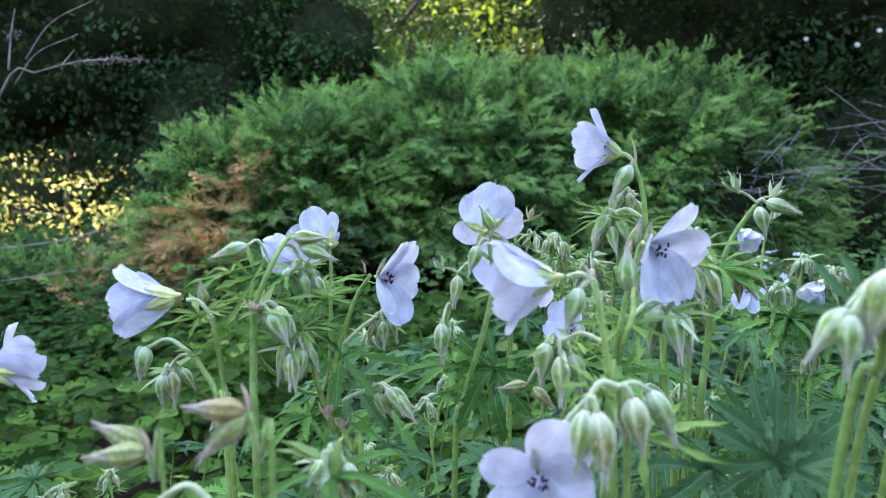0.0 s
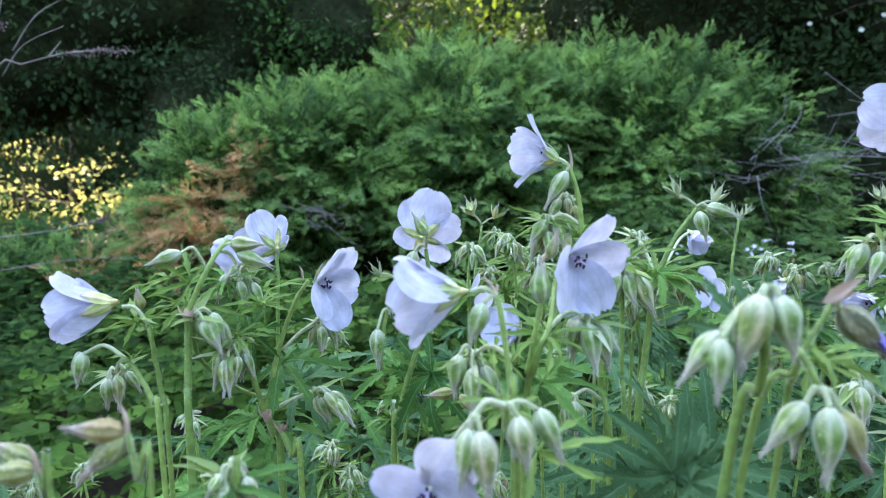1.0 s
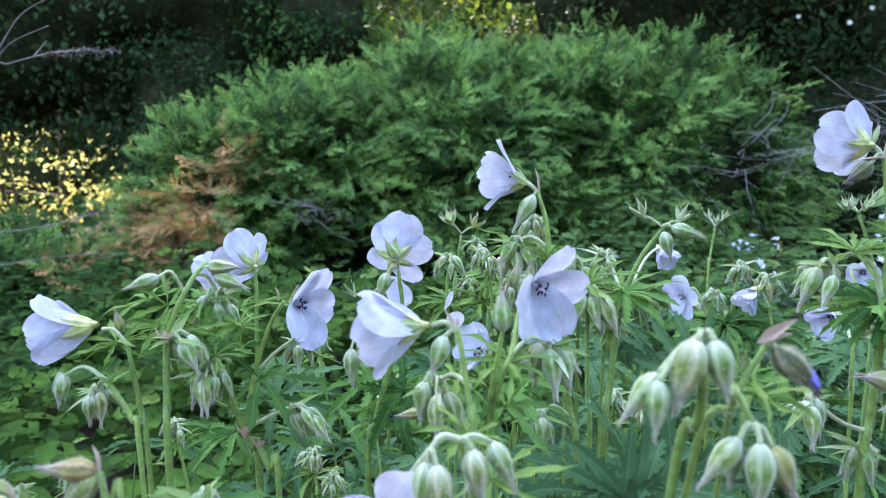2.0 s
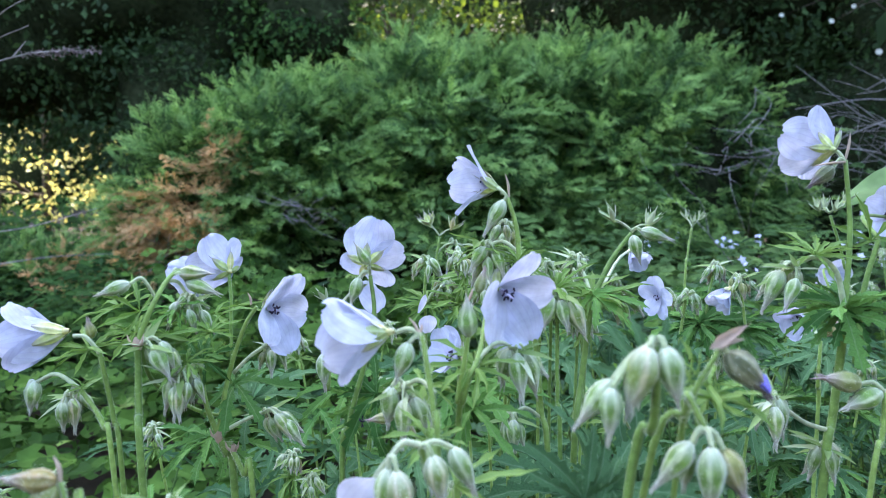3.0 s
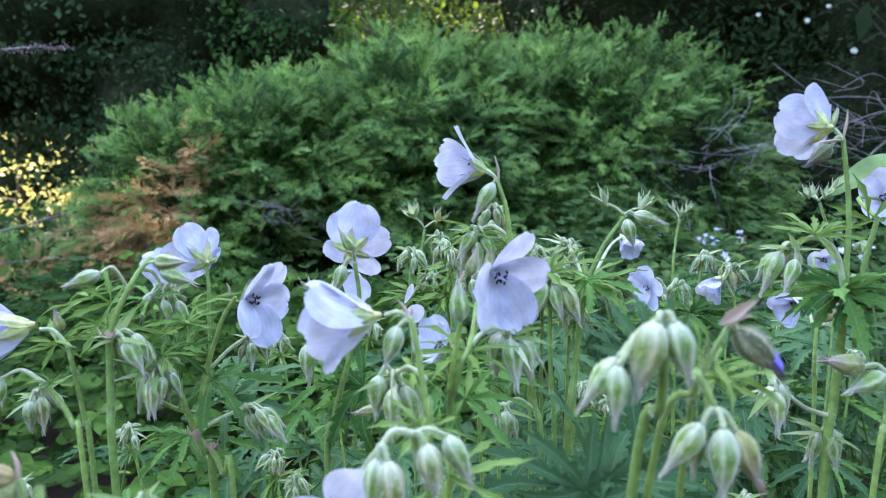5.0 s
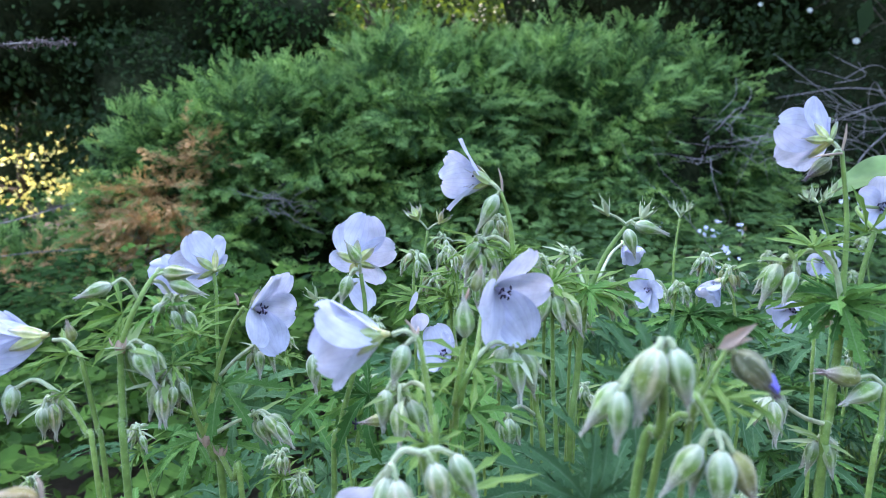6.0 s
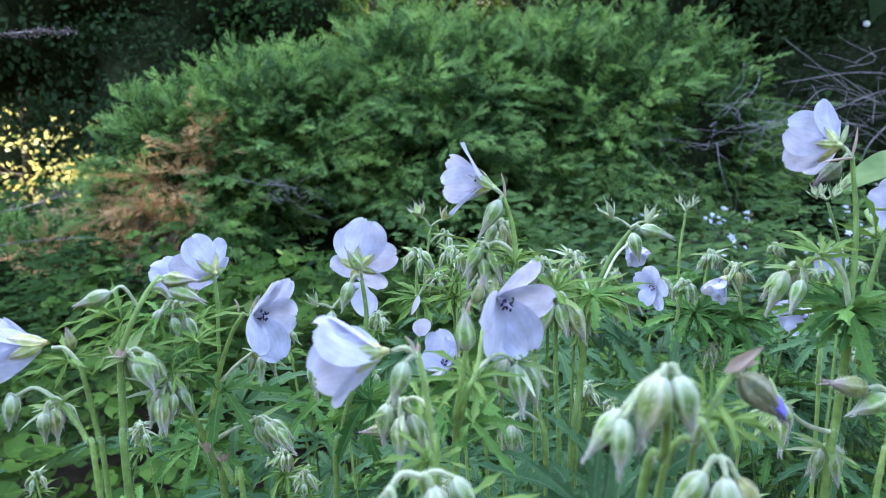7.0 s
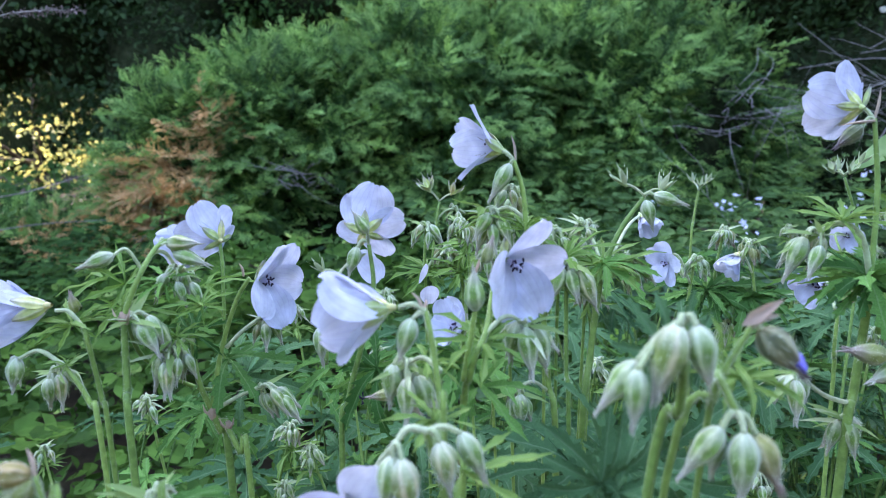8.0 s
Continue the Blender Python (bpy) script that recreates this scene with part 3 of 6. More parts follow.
def seed_heads(plant, at, count, seed, size=1.0, cupped=False):
    """Upright star-like calyces left after the petals have dropped."""
    r = np.random.default_rng(seed)
    at = np.array(at, float)
    for i in range(count):
        a = i * 2 * math.pi / count + r.uniform(-0.4, 0.4)
        top = at + np.array((math.cos(a) * 0.010, math.sin(a) * 0.010, r.uniform(0.002, 0.010))) * size
        pedicel(plant, at, top, 0.001, 0.0008)
        ob = attach("calyx", RECEPTACLE, plant, aim(top, (math.cos(a) * 0.5, math.sin(a) * 0.5, 0.8), 0, size * 0.7), "pale green empty calyx")
        for j in range(5):
            attach("sepal", SEPAL_MESHES[36] if cupped else CLAW, ob, aim(top, (math.cos(a) * 0.5, math.sin(a) * 0.5, 0.8), 0, size * (0.92 if cupped else 0.85)) @ Matrix.Rotation(j * 1.2566, 4, "Z"))


def pink_tip(plant, a, b):
    """A narrow pinkish bract."""
    a, b = np.array(a), np.array(b)
    v, f = tube_arrays(bow([a, (a + b) / 2 + np.array((0.0006, 0, 0.0004)), b], 6), [0.0006, 0.0008, 0.0006, 0.0001], 5)
    attach("bract", mesh("bract", v, f, PINK), plant, None, "pinkish pointed bract")


PINK_BLADE = mesh("bract", BLADE[0] * np.array((1, 1.5, 3.0)), BLADE[1], PINK)


def spent_head(plant, at, direction):
    """A calyx that has lost its petals, with its dark stamens left."""
    b = bud(plant, at, direction, 0.9, 0, True)
    tip = np.array(at) + np.array(direction) / np.linalg.norm(direction) * 0.010
    attach("anther_ring", STAMENS[1][1], b, aim(tip, direction, 0.3, 0.8), "black withered stamens")


def loose_petal(plant, foot, tip, facing, half, label="fallen pale petal caught among the leaves"):
    """A single petal from foot to tip."""
    way = np.array(tip) - np.array(foot)
    m = frames_for(np.array([foot], float), np.array([way]), np.array([facing], float), np.array([1.0]))[0]
    attach("petal", petal_mesh(float(np.linalg.norm(way)), half, 90, 10, 0.12, int(half * 1e6)), plant, Matrix(m.tolist()), label)


def opening_petals(plant, at, direction):
    """Violet petals that just push out of a bud."""
    for i in range(3):
        attach("petal", VIOLET_PETAL, plant, aim(at, direction, i * 2.1, 0.5), "violet petal tip emerging from a bud")


BRAMBLE = leafy("bramble_leaf", (0.022, 0.060, 0.018), (0.056, 0.130, 0.034), thin=0.25, rough=0.7, scale=25, patches=3.0, gloss=0.04)
MID_LEAF = leafy("mid_green_leaf", (0.022, 0.058, 0.012), (0.060, 0.115, 0.020), through_colour=(0.10, 0.15, 0.02), thin=0.4, rough=0.7, scale=12, patches=1.5, gloss=0.05)
VIOLET = leafy("violet_petal", (0.16, 0.14, 0.62), (0.25, 0.22, 0.75), thin=0.3, by_object=True)
VIOLET_PETAL = mesh("petal", [(0.002, -0.004, 0), (0.002, 0.004, 0), (0.004, -0.006, 0.009), (0.004, 0.006, 0.009), (0.002, -0.003, 0.017), (0.002, 0.003, 0.017)], [(0, 1, 3, 2), (2, 3, 5, 4)], VIOLET)

# ---- ground ----
def ground_height(x, y):
    return 0.03 * np.sin(x * 1.7 + y * 0.6) + 0.02 * np.sin(x * 4.1 - y * 3.2)


_s = np.concatenate([-np.geomspace(300, 4.2, 14), np.linspace(-4, 4, 65), np.geomspace(4.2, 300, 14)])
_gx, _gy = np.meshgrid(_s, _s + 2.0)
_gz = np.where((abs(_gx) < 4) & (abs(_gy - 2) < 4), ground_height(_gx, _gy), 0.0) - 0.03
ground = new("ground", mesh("ground", np.c_[_gx.ravel(), _gy.ravel(), _gz.ravel()], np.array(grid_faces(len(_s), len(_s))), SOIL))
tagged(ground, "dark leaf-littered garden soil under the plants", "ground", "", "structure")


# ---- conifer hedge ----
def spray_form(seed):
    """A flat feathery spray, 1 long along x: an axis and side shoots that carry short scale-leaved twigs."""
    r = np.random.default_rng(seed)
    v, f = [], []

    def sliver(a, b, w, up=0.0):
        a, b = np.array(a), np.array(b)
        d = b - a
        s = np.array((-d[1], d[0], 0))
        s = s / (np.linalg.norm(s) + 1e-9) * w
        m = a + d * 0.6 + np.array((0, 0, up))
        i = len(v)
        v.extend([a, m - s + np.array((0, 0, -w * 0.5)), b, m + s + np.array((0, 0, w * 0.4))])
        f.append((i, i + 1, i + 2, i + 3))

    sliver((0, 0, 0), (1.0, 0, -0.22), 0.024, 0.07)
    for i in range(11):
        t = 0.06 + 0.86 * i / 10
        side = 1 if i % 2 else -1
        ln = (0.30 * math.sin(math.pi * (0.20 + 0.68 * t)) + 0.05) * r.uniform(0.65, 1.35)
        a = np.array((t, 0, 0.07 * math.sin(math.pi * t) - 0.20 * t * t))
        ang = side * r.uniform(0.40, 0.75)
        d = np.array((math.cos(ang), math.sin(ang), r.uniform(-0.5, 0.15)))
        sliver(a, a + d * ln, 0.036, 0.015)
        if i % 4 == 1:
            ang2 = ang - side * r.uniform(0.4, 0.8)
            p = a + d * ln * 0.4
            sliver(p, p + np.array((math.cos(ang2), math.sin(ang2), r.uniform(-0.4, 0.3))) * ln * 0.7, 0.034, 0.01)
    return np.array(v), np.array(f)


SPRAYS = [spray_form(i) for i in range(4)]


def bumpy(d, seed, amount=0.25, scale=1.6):
    """Uneven radius of a crown in a direction."""
    return np.array([1 + amount * noise.noise(Vector(q) * scale + Vector((seed * 3.7, seed * 1.3, 0))) + amount * 0.6 * noise.noise(Vector(q) * scale * 2.7 + Vector((0, seed, 4))) for q in d])


# Closed dark hull: blocks light and stands for the shaded depth of a crown.
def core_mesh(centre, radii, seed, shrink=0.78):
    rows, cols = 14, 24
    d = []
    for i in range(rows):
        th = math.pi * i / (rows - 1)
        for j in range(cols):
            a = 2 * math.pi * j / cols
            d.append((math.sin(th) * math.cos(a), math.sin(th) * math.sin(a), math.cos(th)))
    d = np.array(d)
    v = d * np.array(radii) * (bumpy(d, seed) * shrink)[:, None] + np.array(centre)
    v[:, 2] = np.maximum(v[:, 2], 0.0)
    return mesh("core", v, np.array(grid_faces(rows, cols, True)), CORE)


def directions(count, r, front=-1.0):
    d = r.normal(0, 1, (count * 3, 3))
    d /= np.linalg.norm(d, axis=1)[:, None]
    d = d[(d[:, 2] > -0.35) & (d[:, 1] < -front)][:count]
    return d


def conifer(at, radii, lift, count, seed, label, size=0.13, dead=(), hollows=()):
    """A shaggy conifer bush: a dark hull for its shaded inside, a trunk, and thousands of feathery sprays."""
    r = np.random.default_rng(seed)
    ob = thing("conifer_bush", at, label, "conifer bush", "conifers of the hedge")
    c = np.array((at[0], at[1], lift))
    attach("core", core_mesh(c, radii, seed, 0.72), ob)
    attach("trunk", tube("trunk", [at, (at[0] + 0.03, at[1], lift * 0.6), (at[0], at[1] + 0.02, lift + radii[2] * 0.6)], [0.05, 0.02], BARK, 8, 8), ob)
    per = 13
    for k in range(4):
        # boughs: each a drooping branch with sprays to both sides
        bd = directions(count // (4 * per), r, -0.12)
        b = bumpy(bd, seed)
        root = c + bd * np.array(radii) * (b * (0.88 - 0.34 * r.random(len(bd)) ** 1.5))[:, None]
        ax = bd * np.array((1.0, 1.0, 0.35)) + r.normal(0, 0.35, bd.shape) * np.array((2.0, 0.7, 0.5))
        ax[:, 2] += 0.22 + 0.5 * np.clip(bd[:, 2] - 0.2, 0, 1)
        ax[:, 2] += np.where(bd[:, 2] > 0.62, 0.15 + 0.5 * r.random(len(bd)), 0.0)
        ax /= np.linalg.norm(ax, axis=1)[:, None]
        bn = np.array((0, 0, 0.75)) + bd * np.array((0.6, 0.9, 0.2)) + r.normal(0, 0.4, bd.shape)
        sd = np.cross(bn, ax)
        sd /= np.linalg.norm(sd, axis=1)[:, None]
        reach = size * 2.5 * r.uniform(0.65, 1.35, len(bd))
        pos, fwd, nrm, d, out = [], [], [], [], []
        for q in range(per):
            s = q / (per - 1)
            side = (1 if q % 2 else -1) * (1 - s) ** 0.6
            pos.append(root + ax * (reach * s)[:, None] - np.array((0, 0, 0.22)) * (reach * s * s)[:, None])
            fwd.append(ax + sd * side * 1.0 + np.array((0, 0, -0.30 * s)) + r.normal(0, 0.20, bd.shape))
            nrm.append(bn + np.array((0, -0.15, 0)) + r.normal(0, 0.20, bd.shape))
            d.append(bd)
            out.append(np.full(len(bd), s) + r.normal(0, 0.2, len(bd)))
        pos, fwd, nrm, d, out = (np.concatenate(z) for z in (pos, fwd, nrm, d, out))
        ok = pos[:, 2] > 0.10
        pos, fwd, nrm, d, out = pos[ok], fwd[ok], nrm[ok], d[ok], out[ok]
        sz = size * r.uniform(0.7, 1.2, len(d)) * (1.15 - 0.45 * np.clip(out, 0, 1))
        is_dead = np.zeros(len(d), bool)
        for dx, dy, dz, rad in dead:
            is_dead |= np.linalg.norm((pos - np.array((dx, dy, dz))) * np.array((1, 0.5, 0.8)), axis=1) < rad * r.uniform(0.1, 1.1, len(d))
        gone = np.zeros(len(d), bool)
        for dx, dy, dz, rad in hollows:
            gone |= np.linalg.norm((pos - np.array((dx, dy, dz))) * np.array((1, 0.6, 1.2)), axis=1) < rad * r.uniform(0.55, 1.1, len(d))
        pos, fwd, nrm, sz, is_dead, out = pos[~gone], fwd[~gone], nrm[~gone], sz[~gone], is_dead[~gone], out[~gone]
        m = frames_for(pos, fwd, nrm, sz)
        tv, tf = SPRAYS[k]
        # inner sprays take the shade-darkened tone, outer ends the brightened new growth
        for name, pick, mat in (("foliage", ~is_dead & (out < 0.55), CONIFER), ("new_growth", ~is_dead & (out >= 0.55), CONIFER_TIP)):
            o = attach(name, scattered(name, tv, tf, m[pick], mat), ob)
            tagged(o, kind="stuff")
        if is_dead.any():
            o = attach("dead_foliage", scattered("dead_foliage", tv, tf, m[is_dead], CONIFER_DEAD), ob, None, "orange-brown dead sprays")
            tagged(o, kind="stuff")
    return ob


# The first two are no hollows: sprays are thinned there to imitate shade.
HOLLOWS_AND_SHADE = ((1.14, 2.95, 0.70, 0.20), (1.30, 2.95, 0.86, 0.20), (1.46, 3.10, 0.86, 0.26), (1.72, 3.30, 1.02, 0.26), (1.50, 3.05, 0.70, 0.36), (1.28, 3.0, 0.66, 0.20), (-0.40, 2.80, 0.42, 0.27), (-0.14, 2.85, 0.36, 0.22), (0.35, 2.9, 0.42, 0.12))
BROWN = ((-0.82, 2.78, 0.82, 0.13), (-0.95, 2.78, 0.72, 0.13), (-1.02, 2.8, 0.50, 0.20), (-1.15, 2.85, 0.42, 0.20))
conifer((-0.95, 3.3, 0), (0.38, 0.50, 0.43), 0.50, 5200, 1, "small green conifer bush with browned dead sprays", 0.094, BROWN)
conifer((-0.55, 3.45, 0), (0.62, 0.60, 0.63), 0.55, 8400, 2, "dense green feathery conifer bush", 0.097, BROWN, HOLLOWS_AND_SHADE)
conifer((0.15, 3.6, 0), (0.66, 0.70, 0.76), 0.60, 10000, 3, "tall dense green feathery conifer bush", 0.098, (), HOLLOWS_AND_SHADE)
conifer((0.85, 3.6, 0), (0.64, 0.66, 0.77), 0.60, 10000, 4, "tall dense green feathery conifer bush", 0.098, (), HOLLOWS_AND_SHADE)
conifer((1.38, 3.75, 0), (0.56, 0.55, 0.66), 0.62, 7400, 5, "rounded green feathery conifer bush beside dead twigs", 0.096, (), HOLLOWS_AND_SHADE)
conifer((1.15, 4.35, 0), (0.80, 0.45, 0.76), 0.68, 6600, 7, "tall shaded conifer bush standing behind the hedge", 0.11, (), HOLLOWS_AND_SHADE)
conifer((-1.85, 2.95, 0), (0.58, 0.45, 0.21), 0.19, 3800, 6, "low shaded conifer bush at the end of the hedge", 0.075, ((-1.45, 2.75, 0.35, 0.14),))


# ---- broadleaved trees ----
LEAF_FORM = (np.array([(0, 0, 0), (0.45, -0.27, -0.06), (1, 0, -0.15), (0.45, 0.27, -0.06)]), np.array([(0, 1, 2), (0, 2, 3)]))


def crown(name, c, radii, count, seed, material, size, shell=0.35):
    """Leaves in tufts over an uneven crown."""
    r = np.random.default_rng(seed)
    tufts = count // 20
    d = r.normal(0, 1, (tufts, 3))
    d /= np.linalg.norm(d, axis=1)[:, None]
    p = np.array(c) + d * np.array(radii) * (bumpy(d, seed, 0.4, 2.4) * (1 - shell * r.random(tufts) ** 1.5))[:, None]
    pos = np.repeat(p, 20, axis=0) + r.normal(0, size, (tufts * 20, 3)) * np.array((2.6, 2.0, 0.75))
    dd = np.repeat(d, 20, axis=0)
    # thinner between the layers of branches
    full = np.array([noise.noise(Vector((q[0] * 1.4, q[1] * 1.4, q[2] * 3.2 + seed))) for q in p])
    ok = np.repeat(full > -0.16, 20)
    pos, dd = pos[ok], dd[ok]
    fwd = dd + r.normal(0, 0.8, dd.shape) + np.array((0, 0, -0.3))
    nrm = np.array((0, 0, 0.8)) + dd * 0.5 + r.normal(0, 0.5, dd.shape)
    return scattered(name, *LEAF_FORM, frames_for(pos, fwd, nrm, size * r.uniform(0.6, 1.3, len(pos))), material)


def tree(at, height, crowns, seed, label, leaf_size=0.06, material=None, cores=True, trunk=0.12):
    """A tree: tapered trunk, limbs to each crown mass, leaves. crowns: (centre, radii, leaves)."""
    r = np.random.default_rng(seed)
    ob = thing("tree", at, label, "tree", "trees behind the hedge")
    top = (at[0] + r.normal(0, 0.15), at[1] + 0.1, height)
    attach("trunk", tube("trunk", [at, (at[0] + 0.06, at[1], height * 0.5), top], [trunk, trunk * 0.3], BARK, 12, 10), ob)
    for i, (c, radii, count) in enumerate(crowns):
        z0 = min(height * 0.75, c[2] * 0.6)
        attach("limb", tube("limb", [(at[0] + 0.05, at[1], z0), ((at[0] + c[0]) / 2, (at[1] + c[1]) / 2, c[2] * 0.75), c], [trunk * 0.45, 0.02], BARK, 10, 7), ob)
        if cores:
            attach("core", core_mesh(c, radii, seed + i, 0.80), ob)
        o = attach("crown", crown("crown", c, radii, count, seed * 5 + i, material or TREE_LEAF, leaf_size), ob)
        tagged(o, kind="stuff")
    return ob


# Crowns centred above 6 m are unseen, added to keep the sun off.
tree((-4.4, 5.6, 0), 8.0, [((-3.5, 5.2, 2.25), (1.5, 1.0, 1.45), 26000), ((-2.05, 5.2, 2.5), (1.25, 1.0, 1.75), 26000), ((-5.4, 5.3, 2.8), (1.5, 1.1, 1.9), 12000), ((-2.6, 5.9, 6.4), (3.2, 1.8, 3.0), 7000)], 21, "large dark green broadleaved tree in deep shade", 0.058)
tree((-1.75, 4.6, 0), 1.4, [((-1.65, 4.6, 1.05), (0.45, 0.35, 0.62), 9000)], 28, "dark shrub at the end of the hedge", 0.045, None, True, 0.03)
# The last crown here is unseen too, added to shade the hedge's right end.
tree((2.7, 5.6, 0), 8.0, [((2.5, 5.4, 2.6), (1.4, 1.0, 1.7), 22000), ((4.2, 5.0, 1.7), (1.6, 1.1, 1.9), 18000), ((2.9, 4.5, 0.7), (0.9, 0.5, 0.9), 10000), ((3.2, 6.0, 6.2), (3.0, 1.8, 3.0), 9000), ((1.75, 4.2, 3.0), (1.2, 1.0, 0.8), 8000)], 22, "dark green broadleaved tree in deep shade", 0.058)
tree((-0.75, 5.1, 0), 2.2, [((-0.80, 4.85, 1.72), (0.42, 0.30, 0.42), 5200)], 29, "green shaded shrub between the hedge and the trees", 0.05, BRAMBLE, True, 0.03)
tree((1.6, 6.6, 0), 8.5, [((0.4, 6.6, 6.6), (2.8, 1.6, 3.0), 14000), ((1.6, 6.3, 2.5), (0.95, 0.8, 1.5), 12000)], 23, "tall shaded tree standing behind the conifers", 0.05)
tree((-0.6, 9.4, 0), 3.4, [((-0.5, 9.2, 2.0), (2.6, 0.7, 2.0), 17000)], 24, "green tree half in sun behind the dark trees", 0.115, MID_LEAF, False)
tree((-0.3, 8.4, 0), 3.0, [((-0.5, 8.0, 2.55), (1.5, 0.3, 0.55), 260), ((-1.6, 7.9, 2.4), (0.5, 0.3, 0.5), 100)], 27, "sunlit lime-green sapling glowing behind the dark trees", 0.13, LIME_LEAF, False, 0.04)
tree((-1.3, 6.3, 0), 2.9, [((-1.1, 6.1, 2.25), (0.9, 0.5, 0.75), 2600), ((-0.1, 6.0, 2.5), (0.8, 0.4, 0.5), 1400)], 30, "thin-leaved young tree in the shade of the tall ones", 0.06, None, False, 0.03)
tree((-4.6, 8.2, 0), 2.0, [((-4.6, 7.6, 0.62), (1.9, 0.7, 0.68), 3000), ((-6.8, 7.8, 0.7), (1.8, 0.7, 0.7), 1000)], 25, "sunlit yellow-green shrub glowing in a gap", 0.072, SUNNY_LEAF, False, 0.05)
tree((-4.0, 6.3, 0), 0.9, [((-4.0, 6.2, 0.62), (0.50, 0.30, 0.42), 900)], 31, "low green shrub in front of the sunlit gap", 0.06, BRAMBLE, False, 0.02)
for _x in (-13.0, -8.5, -4.0, 0.5, 5.0, 9.5):
    tree((_x, 13.5, 0), 7.0, [((_x, 13.3, 2.6), (2.9, 1.0, 4.6), 5500)], 40 + int(_x), "distant dark green tree closing the garden", 0.22)
for _x in (-10.8, -6.3, -1.8):
    tree((_x, 15.0, 0), 7.0, [((_x, 14.8, 2.6), (2.6, 1.0, 3.6), 4500)], 90 + int(_x), "distant dark green tree closing the garden", 0.22)


# unseen shrubs added beside the bed, to shade its sides and the hedge's end
tree((2.85, 2.1, 0), 2.2, [((2.85, 2.1, 1.35), (0.72, 1.1, 1.35), 7000)], 81, "unseen dense dark green shrub added to shade the bed", 0.06, None, True, 0.04)
tree((1.55, 0.45, 0), 1.4, [((1.55, 0.45, 0.85), (0.55, 0.75, 0.80), 4000)], 82, "unseen dense dark green shrub added to shade the bed", 0.06, None, True, 0.03)
tree((-2.1, 1.0, 0), 1.6, [((-2.1, 1.0, 1.0), (0.60, 0.75, 1.0), 4500)], 83, "unseen dense dark green shrub added to shade the bed", 0.06, None, True, 0.03)

# unseen trees added at the sides and behind, to cut low sky light
for _x, _y, _t in ((-8.0, 1.0, 1.57), (-7.0, -5.0, 0.8), (0.0, -8.0, 0.0), (7.0, -5.0, -0.8), (8.0, 1.0, -1.57), (-3.8, -7.2, 0.4), (3.8, -7.2, -0.4)):
    tree((_x, _y, 0), 4.5, [((_x, _y, 2.6), (2.6 if abs(_t) < 1 else 1.5, 1.5 if abs(_t) < 1 else 2.8, 3.2), 6000)], 60 + int(_x), "unseen green tree added to block low sky light", 0.13)


# ---- low plants in front of the hedge ----
def round_leaf(teeth, seed):
    """A blunt heart-shaped leaf with a toothed edge and sunken midrib, 1 long."""
    r = np.random.default_rng(seed)
    v, f = [(0.0, 0.0, 0.0), (0.35, 0.0, -0.02), (0.72, 0.0, -0.06)], []
    k = teeth * 2
    for i in range(k + 1):
        a = -math.pi * 0.94 + 2 * math.pi * 0.94 * i / k
        rad = (0.50 + 0.12 * max(0.0, math.cos(a)) ** 3) * (1.0 if i % 2 else 0.87) * r.uniform(0.93, 1.06)
        x, y = 0.44 + rad * math.cos(a), rad * math.sin(a) * 0.84
        v.append((x, y, 0.22 * abs(y) - 0.22 * max(0, x - 0.3) ** 2 + r.normal(0, 0.02)))
        if i:
            f.append((2 if x > 0.5 else 1, len(v) - 2, len(v) - 1))
    f.append((0, 3, 1))
    f.append((0, 1, len(v) - 1))
    half = len(v) // 2
    f.append((1, half - 3, 2))
    f.append((1, 2, half + 5))
    return np.array(v), np.array(f)


ROUND = [round_leaf(6, i) for i in range(3)]
LANCE = (np.array([(0, 0, 0), (0.3, -0.16, 0.03), (0.7, -0.15, 0.0), (1, 0, -0.12), (0.7, 0.15, 0.0), (0.3, 0.16, 0.03), (0.4, 0, -0.03), (0.7, 0, -0.06)]),
         np.array([(0, 1, 6), (1, 2, 6), (2, 7, 6), (2, 3, 7), (3, 4, 7), (4, 6, 7), (4, 5, 6), (5, 0, 6)]))


def patch(name, label, category, count, place, form, size, material, seed, up=0.75):
    """A low carpet of leaves as one stuff: place(r, n) gives positions."""
    r = np.random.default_rng(seed)
    pos = place(r, count)
    a = r.uniform(0, 6.283, len(pos))
    fwd = np.c_[np.cos(a), np.sin(a), r.uniform(-0.35, 0.25, len(pos))]
    nrm = np.array((0, -0.35, up)) + r.normal(0, 0.32, fwd.shape)
    ob = new(name, scattered(name, *form, frames_for(pos, fwd, nrm, size * r.uniform(0.5, 1.25, len(pos))), material))
    return tagged(ob, label, category, "", "stuff")


def mound(x0, x1, y0, y1, h, seed):
    """Positions under an uneven low canopy of height h."""
    def place(r, n):
        x, y = r.uniform(x0, x1, n), r.uniform(y0, y1, n)
        x = x + np.where((x - x0 < 0.25) | (x1 - x < 0.25), r.normal(0, 0.22, n), 0)
        y = y + np.where((y - y0 < 0.2) & (r.random(n) < 0.7), r.normal(0, 0.10, n), 0)
        top = np.array([h * (0.62 + 0.55 * noise.noise(Vector((p * 1.9, q * 1.9, seed)))) for p, q in zip(x, y)])
        return np.c_[x, y, np.maximum(0.02, top * (1 - 0.75 * r.random(n) ** 2))]
    return place


for _i in range(3):
    patch("low_leaves", "round bright green leaves of low weeds", "weeds", 1500, mound(-2.6, 0.6, 1.0, 3.0, 0.33, _i), ROUND[_i], 0.056, LOW_LEAF, 30 + _i)
patch("low_leaves", "fresh green leaves of weeds at the foot of the hedge", "weeds", 1900, mound(-0.95, 0.45, 1.5, 2.5, 0.56, 14), ROUND[0], 0.050, LOW_LEAF, 61)
